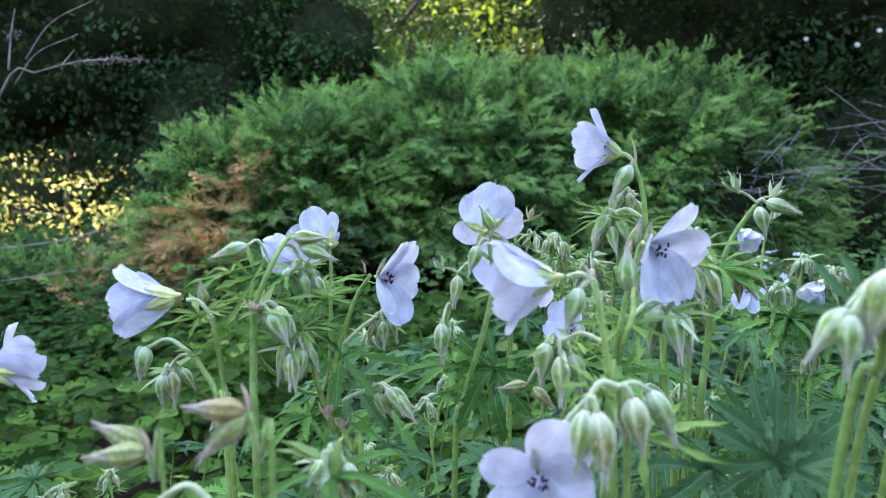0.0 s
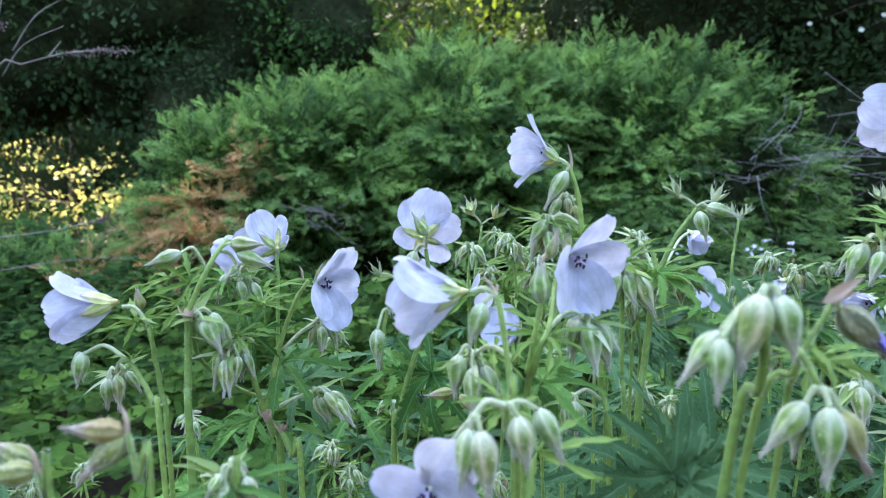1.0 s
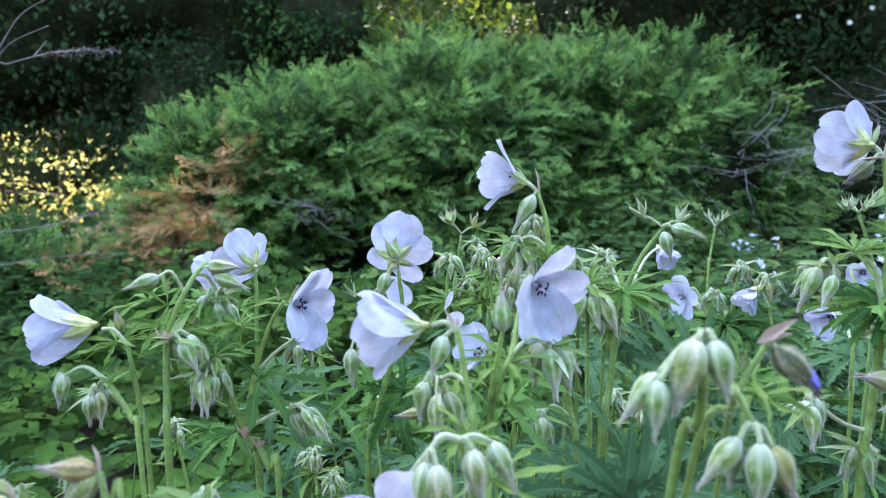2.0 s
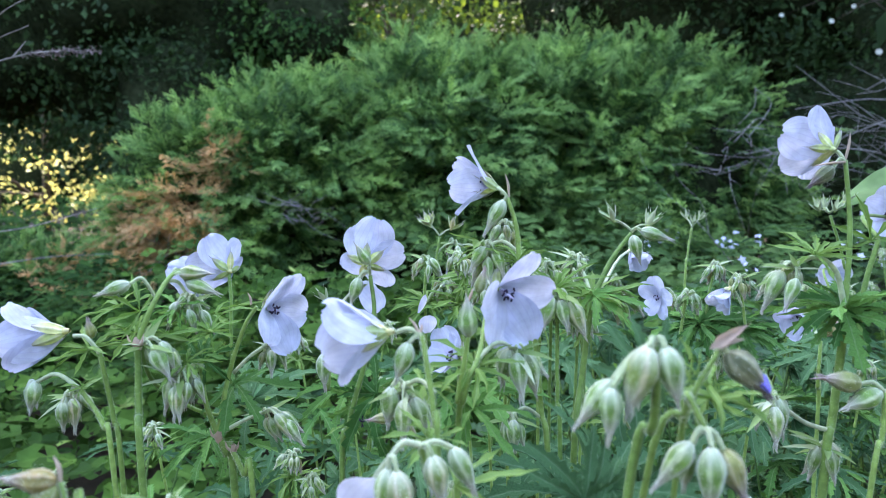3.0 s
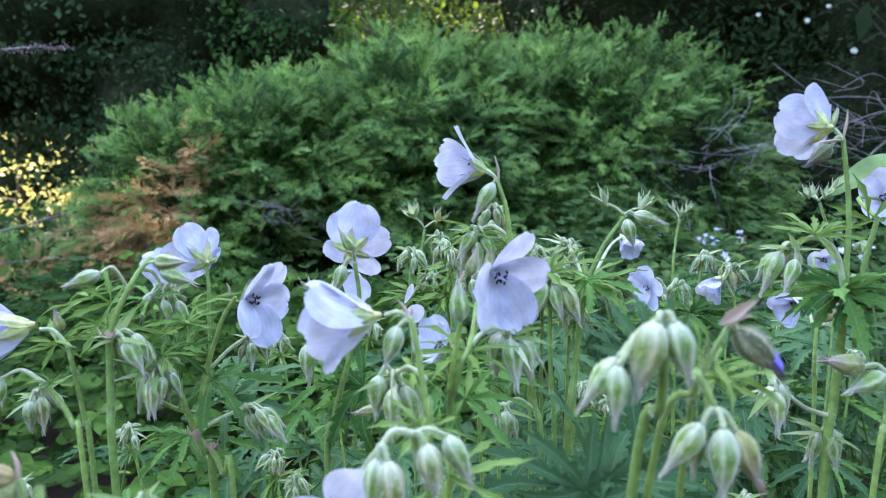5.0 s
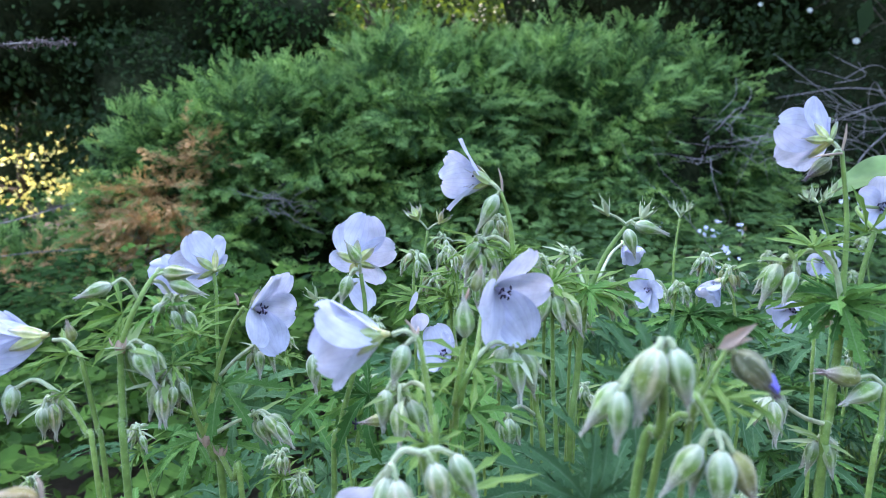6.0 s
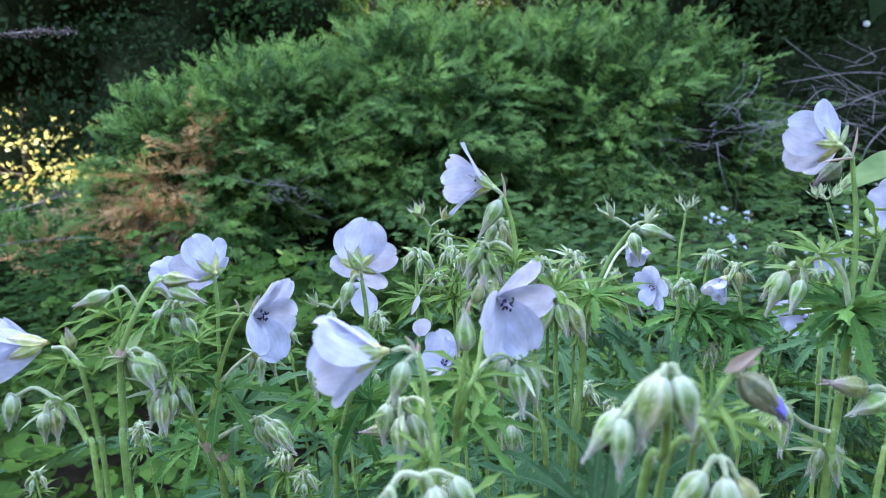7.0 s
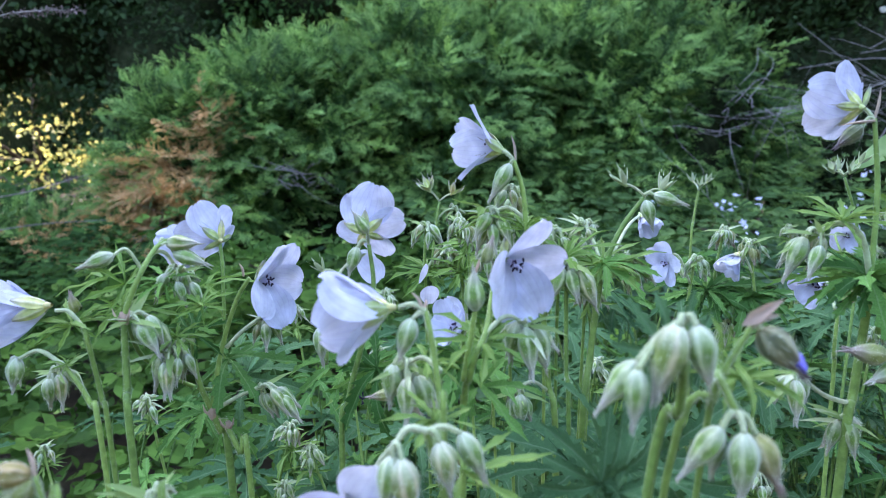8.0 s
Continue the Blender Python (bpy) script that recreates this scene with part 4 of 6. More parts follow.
patch("low_leaves", "pointed green leaves of low weeds", "weeds", 1400, mound(-2.6, 0.5, 0.9, 2.9, 0.36, 5), LANCE, 0.07, LOW_LEAF, 35)
patch("bramble_leaves", "dark green bramble leaves beneath the hedge", "weeds", 7000, mound(-3.4, -0.9, 2.3, 3.3, 0.62, 6), LANCE, 0.05, BRAMBLE, 36)
patch("bramble_leaves", "dark green bramble leaves among the low weeds", "weeds", 2400, mound(-2.3, -0.80, 1.5, 2.5, 0.52, 16), LANCE, 0.05, BRAMBLE, 63)
patch("bramble_leaves", "dark green bramble leaves at the foot of the trees", "weeds", 2600, mound(-5.0, -1.2, 3.4, 5.2, 0.62, 7), ROUND[1], 0.07, BRAMBLE, 46)
patch("low_leaves", "grey-green narrow leaves of forget-me-nots", "weeds", 5200, mound(0.1, 3.0, 1.1, 3.0, 0.46, 8), LANCE, 0.075, SMALL_LEAF, 37)
patch("low_leaves", "round green leaves among the forget-me-nots", "weeds", 1300, mound(0.0, 3.0, 1.2, 3.0, 0.44, 9), ROUND[1], 0.07, LOW_LEAF, 38)

for _i in range(2):
    patch("low_leaves", "light green leaves of weeds standing before the hedge", "weeds", 2600, mound(0.1, 2.8, 1.8, 2.85, 0.74, 11 + _i), (ROUND[2], LANCE)[_i], (0.042, 0.058)[_i], WEED_LEAF, 50 + _i)

STAR = (np.array([(0, 0, 0.1)] + [(math.cos(i * 0.628) * (1 if i % 2 else 0.5), math.sin(i * 0.628) * (1 if i % 2 else 0.5), 0) for i in range(10)]),
        np.array([(0, 1 + i, 1 + (i + 1) % 10) for i in range(10)]))


def flecks(r, n):
    c = np.c_[r.uniform(0.6, 2.4, n // 5), r.uniform(1.5, 2.7, n // 5), r.uniform(0.46, 0.60, n // 5)]
    return np.repeat(c, 5, axis=0) + r.normal(0, 0.022, (n // 5 * 5, 3))


patch("forget_me_nots", "tiny pale blue forget-me-not flowers above their leaves", "flowers", 110, flecks, STAR, 0.011, SMALL_BLUE, 39, 0.5)


# ---- dead twigs ----
def twigs(label, lines, material=None):
    ob = thing("dead_branch", lines[0][0][0], label, "branch")
    for pts, r0 in lines:
        attach("twig", tube("twig", pts, [r0, r0 * 0.35], material or DEAD_TWIG, 14, 6), ob)
    return ob


twigs("tangle of bare grey dead twigs beside the hedge", [
    ([(2.35, 3.0, 0.0), (2.2, 2.9, 0.6), (1.75, 2.75, 0.86)], 0.0045),
    ([(2.3, 2.95, 0.5), (2.05, 2.8, 0.95), (1.85, 2.75, 1.02), (1.5, 2.7, 0.98)], 0.004),
    ([(2.2, 2.9, 0.6), (1.9, 2.75, 0.80), (1.40, 2.65, 0.83)], 0.004),
    ([(2.6, 3.0, 0.85), (2.1, 2.8, 0.97), (1.62, 2.7, 0.84)], 0.0042),
    ([(2.15, 2.85, 0.7), (2.10, 2.8, 1.05), (2.2, 2.8, 1.25)], 0.004),
    ([(2.15, 2.85, 0.9), (1.95, 2.8, 0.75), (1.86, 2.75, 0.62)], 0.005)])
twigs("thin bare grey twig crossing the conifer", [
    ([(1.38, 2.85, 0.30), (1.22, 2.80, 0.47), (1.13, 2.80, 0.56), (0.99, 2.84, 0.70), (0.93, 2.86, 0.82)], 0.0022),
    ([(1.22, 2.80, 0.47), (1.19, 2.82, 0.60), (1.10, 2.84, 0.70), (1.07, 2.90, 0.84)], 0.0016)])



def brush(label, at, spread, count, seed, r0=0.0025):
    """A loose bundle of thin bare twigs."""
    r = np.random.default_rng(seed)
    lines = []
    for i in range(count):
        a = np.array(at) + r.normal(0, 1, 3) * np.array(spread) * 0.5
        b = a + r.normal(0, 1, 3) * np.array(spread)
        lines.append(([tuple(a), tuple((a + b) / 2 + r.normal(0, 0.03, 3)), tuple(b)], r0 * r.uniform(0.6, 1.3)))
    lines.insert(0, ([(at[0] + 0.1, at[1] + 0.35, 0.0), (at[0] + 0.06, at[1] + 0.25, at[2] * 0.6), tuple(at)], r0 * 0.8))
    return twigs(label, lines)


brush("loose grey dead twigs in a hollow of the hedge", (-0.50, 2.78, 0.58), (0.12, 0.05, 0.07), 22, 61, 0.0012)
brush("loose brown dead twigs below the conifers", (-0.95, 2.70, 0.42), (0.14, 0.06, 0.07), 18, 62, 0.0012)
brush("loose grey dead twigs beside the conifers", (1.95, 2.85, 0.95), (0.25, 0.08, 0.16), 34, 63, 0.0014)
brush("pale tangle of dead twigs leaning on the conifer", (1.42, 2.75, 0.80), (0.24, 0.06, 0.12), 30, 64, 0.0015)
twigs("thin dry grey stalks lying over the brambles", [
    ([(-1.545, 2.30, 0.548), (-1.316, 2.30, 0.577), (-1.110, 2.36, 0.634)], 0.0028),
    ([(-1.478, 2.18, 0.448), (-1.234, 2.24, 0.480), (-1.030, 2.30, 0.483)], 0.0022),
    ([(-1.6, 2.25, 0.0), (-1.56, 2.28, 0.3), (-1.545, 2.30, 0.548)], 0.003),
    ([(-1.5, 2.15, 0.0), (-1.49, 2.16, 0.2), (-1.478, 2.18, 0.448)], 0.003)])


# ---- cranesbills close to the camera ----

plant_a = thing("cranesbill_plant", (-0.097, 0.341, 0.0), "cranesbill with pale blue flowers and clusters of nodding buds", "flowering plant", "cranesbills in the bed")
stem(plant_a, [(-0.097, 0.341, 0.000), (-0.096, 0.335, 0.307), (-0.097, 0.331, 0.615), (-0.099, 0.337, 0.655), (-0.099, 0.341, 0.691)], 0.0026, 0.0021)
stem(plant_a, [(-0.099, 0.341, 0.691), (-0.091, 0.343, 0.710), (-0.084, 0.355, 0.725), (-0.076, 0.365, 0.727)], 0.0019, 0.0012)
bud(plant_a, (-0.082, 0.360, 0.725), (1.00, -0.10, 0.00), 1.15, 1)
bud(plant_a, (-0.078, 0.359, 0.720), (1.00, -0.10, -0.35), 1.15, 3)
pedicel(plant_a, (-0.084, 0.355, 0.725), (-0.082, 0.360, 0.725), 0.003, 0.001)
pedicel(plant_a, (-0.083, 0.355, 0.725), (-0.078, 0.359, 0.720), 0.003, 0.001)
stem(plant_a, [(-0.099, 0.341, 0.691), (-0.108, 0.387, 0.650), (-0.078, 0.413, 0.625), (-0.073, 0.421, 0.689), (-0.074, 0.424, 0.713)], 0.0016, 0.0013)
flower(plant_a, (-0.074, 0.424, 0.716), (-0.68, 0.65, 0.35), ((-22, 53, 0.0251, 0.0112), (63, 51, 0.0248, 0.0104), (123, 53, 0.0260, 0.0094), (-174, 54, 0.0258, 0.0100), (-90, 54, 0.0264, 0.0106)), 1.02, 58)
flower(plant_a, (-0.094, 0.453, 0.702), (-0.90, 0.41, 0.14), ((-15, 38, 0.0281, 0.0106), (81, 42, 0.0260, 0.0106), (160, 47, 0.0260, 0.0106), (-131, 33, 0.0243, 0.0106), (-55, 44, 0.0310, 0.0106)), 1.15, 58)
pedicel(plant_a, (-0.098, 0.442, 0.690), (-0.106, 0.453, 0.697), 0.003, 0.001)
umbel(plant_a, (-0.078, 0.363, 0.709), 6, 0.015, 3, 0, 1.0, (0, 0))
pedicel(plant_a, (-0.086, 0.355, 0.722), (-0.078, 0.363, 0.709), 0.004, 0.0013)
pedicel(plant_a, (-0.093, 0.354, 0.712), (-0.103, 0.345, 0.722), 0.007, 0.001)
bud(plant_a, (-0.103, 0.345, 0.722), (-1.00, 0.00, -0.35), 1.1, 3)
umbel(plant_a, (-0.096, 0.341, 0.690), 3, 0.012, 4, 0, 1.30, (0.6, 0))
umbel(plant_a, (-0.080, 0.348, 0.670), 6, 0.015, 5, 0, 1.20, (0, 0))
stem(plant_a, [(-0.071, 0.358, 0.672), (-0.074, 0.353, 0.675), (-0.080, 0.348, 0.670)], 0.0013, 0.0011, PEDICEL, "pedicel")
leaf_whorl(plant_a, (-0.086, 0.363, 0.704), 3, 0.026, 6, "small", 0.4)
leaf_whorl(plant_a, (-0.105, 0.352, 0.693), 3, 0.028, 7, "young", 0.25)
leaf_whorl(plant_a, (-0.117, 0.364, 0.706), 1, 0.03, 8, "young", 0.25)
leaf(plant_a, (-0.074, 0.391, 0.695), (0.80, -0.30, 0.20), (-0.10, -0.20, 1.00), 0.035, "young", 1)
leaf(plant_a, (-0.102, 0.353, 0.705), (-0.60, -0.30, 0.60), (0.20, -0.60, 0.80), 0.03, "young", 2)

leaf_whorl(plant_a, (-0.064, 0.352, 0.693), 4, 0.020, 91, "young", 0.5)
leaf_whorl(plant_a, (-0.077, 0.350, 0.677), 3, 0.020, 93, "young", 0.2)

plant_b = thing("cranesbill_plant", (-0.060, 0.378, 0.0), "fork-stemmed cranesbill with a pale blue flower showing dark stamens", "flowering plant", "cranesbills in the bed")
stem(plant_b, [(-0.060, 0.378, 0.000), (-0.057, 0.372, 0.297), (-0.060, 0.368, 0.595), (-0.063, 0.366, 0.616), (-0.067, 0.365, 0.629)], 0.0028, 0.0025)
stem(plant_b, [(-0.067, 0.365, 0.629), (-0.061, 0.369, 0.661), (-0.051, 0.370, 0.690), (-0.042, 0.367, 0.704)], 0.0018, 0.0013)
flower(plant_b, (-0.038, 0.372, 0.702), (0.82, -0.57, -0.06), ((10, 53, 0.0262, 0.0106), (-35, 63, 0.0270, 0.0099), (-101, 66, 0.0236, 0.0113), (-167, 60, 0.0285, 0.0111), (139, 53, 0.0258, 0.0094)), 1.00, 58)
pink_tip(plant_b, (-0.045, 0.367, 0.705), (-0.047, 0.368, 0.712))
stem(plant_b, [(-0.067, 0.365, 0.629), (-0.073, 0.365, 0.648), (-0.076, 0.368, 0.672)], 0.0019, 0.0016)
leaf_whorl(plant_b, (-0.075, 0.370, 0.672), 3, 0.026, 9, "small", 0.6)
stem(plant_b, [(-0.040, 0.366, 0.0), (-0.043, 0.362, 0.30), (-0.047, 0.360, 0.592), (-0.052, 0.362, 0.605), (-0.060, 0.365, 0.622)], 0.0022, 0.0018)
node(plant_b, (-0.0665, 0.365, 0.628), 0.0026)
node(plant_b, (-0.0585, 0.365, 0.620), 0.0021)
node(plant_a, (-0.099, 0.341, 0.690), 0.0026)
stem(plant_b, [(-0.066, 0.365, 0.629), (-0.055, 0.368, 0.635), (-0.043, 0.373, 0.639)], 0.0014, 0.0012, PEDICEL, "pedicel")
umbel(plant_b, (-0.042, 0.373, 0.639), 5, 0.014, 10, 0, 1.12, (0.9, -0.2))
stem(plant_b, [(-0.058, 0.370, 0.664), (-0.049, 0.372, 0.673), (-0.040, 0.378, 0.679)], 0.0013, 0.0011, PEDICEL, "pedicel")
umbel(plant_b, (-0.039, 0.378, 0.679), 4, 0.012, 11, 0, 1.0, (0.3, 0))
leaf(plant_b, (-0.062, 0.385, 0.653), (1.00, -0.10, 0.05), (0.00, -0.25, 1.00), 0.046, "cut", 0)
leaf(plant_b, (-0.079, 0.412, 0.607), (1.00, 0.30, -0.20), (0.10, -0.30, 1.00), 0.042, "cut", 1)
leaf(plant_b, (-0.086, 0.406, 0.610), (-1.00, -0.00, -0.10), (-0.10, -0.30, 1.00), 0.042, "cut", 2)
leaf(plant_b, (-0.084, 0.406, 0.611), (-0.60, 0.60, -0.10), (0.00, -0.30, 0.90), 0.04, "cut", 3)
leaf(plant_b, (-0.060, 0.413, 0.632), (0.50, 0.40, 0.40), (-0.20, -0.50, 0.70), 0.05, "blue", 3)

plant_c = thing("cranesbill_plant", (-0.112, 0.351, 0.0), "cranesbill with a half-closed pale blue flower and arched bud stalks", "flowering plant", "cranesbills in the bed")
stem(plant_c, [(-0.112, 0.351, 0.000), (-0.108, 0.345, 0.305), (-0.112, 0.341, 0.610), (-0.117, 0.346, 0.646), (-0.122, 0.346, 0.684)], 0.0018, 0.0015)
flower(plant_c, (-0.143, 0.350, 0.695), (-0.98, 0.11, -0.16), ((0, 40, 0.0320, 0.0112), (-83, 33, 0.0304, 0.0130), (-147, 36, 0.0323, 0.0112), (142, 35, 0.0320, 0.0112), (70, 35, 0.0320, 0.0112)), 1.35, 30)
pedicel(plant_c, (-0.122, 0.346, 0.684), (-0.135, 0.345, 0.694), 0.004, 0.0013)
bud(plant_c, (-0.128, 0.352, 0.691), (-0.10, -0.20, 0.90), 0.8, 0, True)
stem(plant_c, [(-0.112, 0.351, 0.000), (-0.108, 0.340, 0.308), (-0.112, 0.332, 0.615), (-0.118, 0.336, 0.647), (-0.130, 0.339, 0.666)], 0.0018, 0.0015)
stem(plant_c, [(-0.130, 0.339, 0.666), (-0.143, 0.341, 0.674), (-0.154, 0.341, 0.670)], 0.0014, 0.0011, PEDICEL, "pedicel")
bud(plant_c, (-0.155, 0.341, 0.670), (-0.25, 0.00, -1.00), 1.1, 1)
bud(plant_c, (-0.163, 0.351, 0.668), (0.10, 0.00, -1.00), 1.05, 0)
leaf_whorl(plant_c, (-0.129, 0.339, 0.667), 3, 0.013, 12, "young", 0.5)
umbel(plant_c, (-0.163, 0.388, 0.646), 5, 0.013, 13, 0, 1.15, (0, 0))
pedicel(plant_c, (-0.130, 0.339, 0.666), (-0.163, 0.388, 0.646), 0.004, 0.0012)
leaf_whorl(plant_c, (-0.131, 0.352, 0.684), 3, 0.028, 14, "young", 0.25)

plant_d = thing("cranesbill_plant", (-0.225, 0.325, 0.0), "cranesbill with one open pale blue flower", "flowering plant", "cranesbills in the bed")
stem(plant_d, [(-0.225, 0.325, 0.000), (-0.226, 0.317, 0.301), (-0.228, 0.312, 0.602), (-0.229, 0.315, 0.635), (-0.229, 0.317, 0.654)], 0.0018, 0.0014)
flower(plant_d, (-0.219, 0.317, 0.665), (0.63, 0.77, 0.10), ((-42, 58, 0.0250, 0.0106), (70, 60, 0.0253, 0.0106), (103, 63, 0.0248, 0.0106), (-174, 58, 0.0260, 0.0106), (-102, 58, 0.0260, 0.0106)), 1.20, 58)

plant_e = thing("cranesbill_plant", (0.004, 0.376, 0.0), "cranesbill with a nearly white flower seen from behind", "flowering plant", "cranesbills in the bed")
stem(plant_e, [(0.004, 0.376, 0.000), (0.002, 0.370, 0.297), (0.004, 0.365, 0.594), (0.009, 0.365, 0.634), (0.020, 0.363, 0.674), (0.025, 0.365, 0.699), (0.023, 0.368, 0.721)], 0.0024, 0.0014)
flower(plant_e, (0.021, 0.368, 0.728), (0.24, 0.92, 0.32), ((-29, 56, 0.0240, 0.0106), (19, 64, 0.0253, 0.0118), (90, 57, 0.0223, 0.0101), (173, 63, 0.0253, 0.0099), (-110, 65, 0.0248, 0.0076)), 1.00, 74)
bud(plant_e, (0.017, 0.366, 0.720), (-0.35, -0.10, -1.00), 1.0, 1)
pedicel(plant_e, (0.022, 0.368, 0.723), (0.017, 0.366, 0.720), 0.002, 0.0012)
stem(plant_e, [(-0.003, 0.368, 0.654), (0.000, 0.366, 0.680), (0.006, 0.369, 0.704)], 0.0014, 0.0011)
bud(plant_e, (0.006, 0.369, 0.703), (-0.15, -0.20, -1.00), 1.15, 0)
seed_heads(plant_e, (0.006, 0.369, 0.705), 2, 15, 0.9)
bud(plant_e, (-0.003, 0.356, 0.679), (0.00, 0.00, -1.00), 1.2, 3)
pedicel(plant_e, (0.003, 0.367, 0.686), (-0.003, 0.356, 0.679), 0.006, 0.001)
bud(plant_e, (0.024, 0.352, 0.730), (-0.51, -0.20, 0.86), 0.85, 1)
pedicel(plant_e, (0.023, 0.366, 0.722), (0.024, 0.352, 0.730), 0.001, 0.0011)
loose_petal(plant_e, (0.013, 0.392, 0.711), (0.026, 0.392, 0.696), (0.2, -0.8, 0.6), 0.0075, "pale petal hanging from a fading flower")
loose_petal(plant_e, (0.011, 0.395, 0.710), (0.023, 0.400, 0.705), (0.1, -0.5, 0.8), 0.0060, "pale petal hanging from a fading flower")
leaf(plant_e, (0.026, 0.362, 0.653), (-0.80, -0.10, -0.70), (-0.30, -0.80, 0.50), 0.044, "cut", 0)
leaf(plant_e, (0.021, 0.382, 0.648), (-0.20, 0.10, -1.00), (0.50, -0.80, 0.20), 0.036, "cut", 1)
leaf(plant_e, (0.005, 0.402, 0.645), (-1.00, 0.10, 0.00), (0.00, -0.30, 1.00), 0.042, "cut", 2)
leaf(plant_e, (0.005, 0.402, 0.642), (0.70, 0.30, 0.10), (0.00, -0.40, 1.00), 0.05, "cut", 3)

plant_f = thing("cranesbill_plant", (0.061, 0.259, 0.0), "cranesbill with a drooping pale lilac flower", "flowering plant", "cranesbills in the bed")
stem(plant_f, [(0.061, 0.259, 0.000), (0.061, 0.248, 0.328), (0.060, 0.240, 0.657), (0.059, 0.243, 0.682), (0.056, 0.246, 0.706), (0.054, 0.248, 0.717)], 0.0016, 0.0013)
flower(plant_f, (0.040, 0.250, 0.718), (-0.95, 0.16, -0.10), ((-30, 42, 0.0258, 0.0118), (-100, 33, 0.0255, 0.0122), (-168, 48, 0.0270, 0.0108), (118, 40, 0.0240, 0.0110), (46, 38, 0.0240, 0.0110)), 1.05, 30)
pedicel(plant_f, (0.054, 0.248, 0.717), (0.044, 0.250, 0.718), 0.002, 0.0012)
bud(plant_f, (0.049, 0.248, 0.714), (-0.35, -0.10, -1.00), 1.0, 1)
pedicel(plant_f, (0.054, 0.248, 0.717), (0.049, 0.248, 0.714), 0.001, 0.001)
pink_tip(plant_f, (0.053, 0.248, 0.717), (0.049, 0.249, 0.724))
pink_tip(plant_f, (0.053, 0.248, 0.717), (0.054, 0.250, 0.721))
umbel(plant_f, (0.046, 0.275, 0.687), 5, 0.013, 16, 0, 1.15, (0, 0))
pedicel(plant_f, (0.059, 0.250, 0.693), (0.046, 0.275, 0.687), 0.004, 0.0012)
leaf_whorl(plant_f, (0.057, 0.243, 0.676), 4, 0.022, 17, "young", 0.1)
leaf_whorl(plant_f, (0.054, 0.284, 0.684), 3, 0.025, 18, "young", 0.25)
spent_head(plant_f, (0.038, 0.317, 0.657), (-1.00, -0.10, -0.10))
spent_head(plant_f, (0.041, 0.315, 0.656), (0.72, -0.10, -0.70))
pedicel(plant_f, (0.045, 0.284, 0.682), (0.038, 0.317, 0.657), 0.002, 0.001)

plant_g = thing("cranesbill_plant", (0.125, 0.371, 0.0), "tall cranesbill with the highest pale blue flower", "flowering plant", "cranesbills in the bed")
stem(plant_g, [(0.125, 0.371, 0.000), (0.128, 0.365, 0.296), (0.125, 0.361, 0.592), (0.121, 0.367, 0.641), (0.117, 0.367, 0.684), (0.108, 0.366, 0.726)], 0.0024, 0.0019)
stem(plant_g, [(0.108, 0.366, 0.726), (0.106, 0.367, 0.748), (0.101, 0.368, 0.765)], 0.0018, 0.0014)
flower(plant_g, (0.095, 0.376, 0.770), (-0.97, 0.09, 0.21), ((-14, 51, 0.0276, 0.0094), (-102, 30, 0.0274, 0.0104), (-173, 49, 0.0261, 0.0101), (118, 40, 0.0250, 0.0099), (40, 29, 0.0278, 0.0099)), 1.15, 36)
pedicel(plant_g, (0.101, 0.368, 0.765), (0.095, 0.369, 0.770), 0.001, 0.0012)
bud(plant_g, (0.099, 0.367, 0.763), (-0.50, -0.10, -0.85), 1.25, 3)
pedicel(plant_g, (0.101, 0.368, 0.765), (0.099, 0.367, 0.763), 0.001, 0.001)
pink_tip(plant_g, (0.102, 0.368, 0.765), (0.100, 0.370, 0.778))
umbel(plant_g, (0.101, 0.381, 0.748), 4, 0.01, 19, 1, 0.9, (0, 0))
umbel(plant_g, (0.091, 0.375, 0.736), 6, 0.014, 20, 0, 1.15, (0, 0))
pedicel(plant_g, (0.107, 0.367, 0.734), (0.091, 0.375, 0.737), 0.004, 0.0013)
leaf_whorl(plant_g, (0.107, 0.368, 0.728), 3, 0.028, 21, "young", 0.6)
leaf_whorl(plant_g, (0.091, 0.380, 0.734), 4, 0.028, 22, "young", 0.25)
umbel(plant_g, (0.102, 0.357, 0.641), 4, 0.012, 23, 0, 1.12, (0, 0))
pedicel(plant_g, (0.120, 0.366, 0.637), (0.102, 0.357, 0.641), 0.005, 0.0012)
umbel(plant_g, (0.130, 0.407, 0.720), 6, 0.014, 70, 0, 1.0, (0, 0))
stem(plant_g, [(0.125, 0.371, 0.000), (0.131, 0.399, 0.324), (0.135, 0.418, 0.648), (0.135, 0.412, 0.687), (0.130, 0.407, 0.719)], 0.0015, 0.0012)
leaf_whorl(plant_g, (0.134, 0.410, 0.709), 3, 0.028, 80, "young", 0.25)
umbel(plant_g, (0.122, 0.405, 0.704), 6, 0.014, 71, 1, 1.0, (0, 0))
stem(plant_g, [(0.125, 0.371, 0.000), (0.126, 0.398, 0.316), (0.127, 0.416, 0.631), (0.127, 0.411, 0.670), (0.122, 0.405, 0.703)], 0.0015, 0.0012)
leaf_whorl(plant_g, (0.125, 0.409, 0.692), 3, 0.028, 81, "young", 0.25)
umbel(plant_g, (0.152, 0.435, 0.709), 6, 0.014, 72, 0, 1.0, (0, 0))
stem(plant_g, [(0.125, 0.371, 0.000), (0.143, 0.415, 0.316), (0.158, 0.445, 0.632), (0.158, 0.440, 0.673), (0.152, 0.435, 0.708)], 0.0015, 0.0012)
leaf_whorl(plant_g, (0.156, 0.438, 0.697), 3, 0.028, 82, "young", 0.25)
umbel(plant_g, (0.093, 0.437, 0.705), 6, 0.014, 73, 1, 1.0, (0, 0))
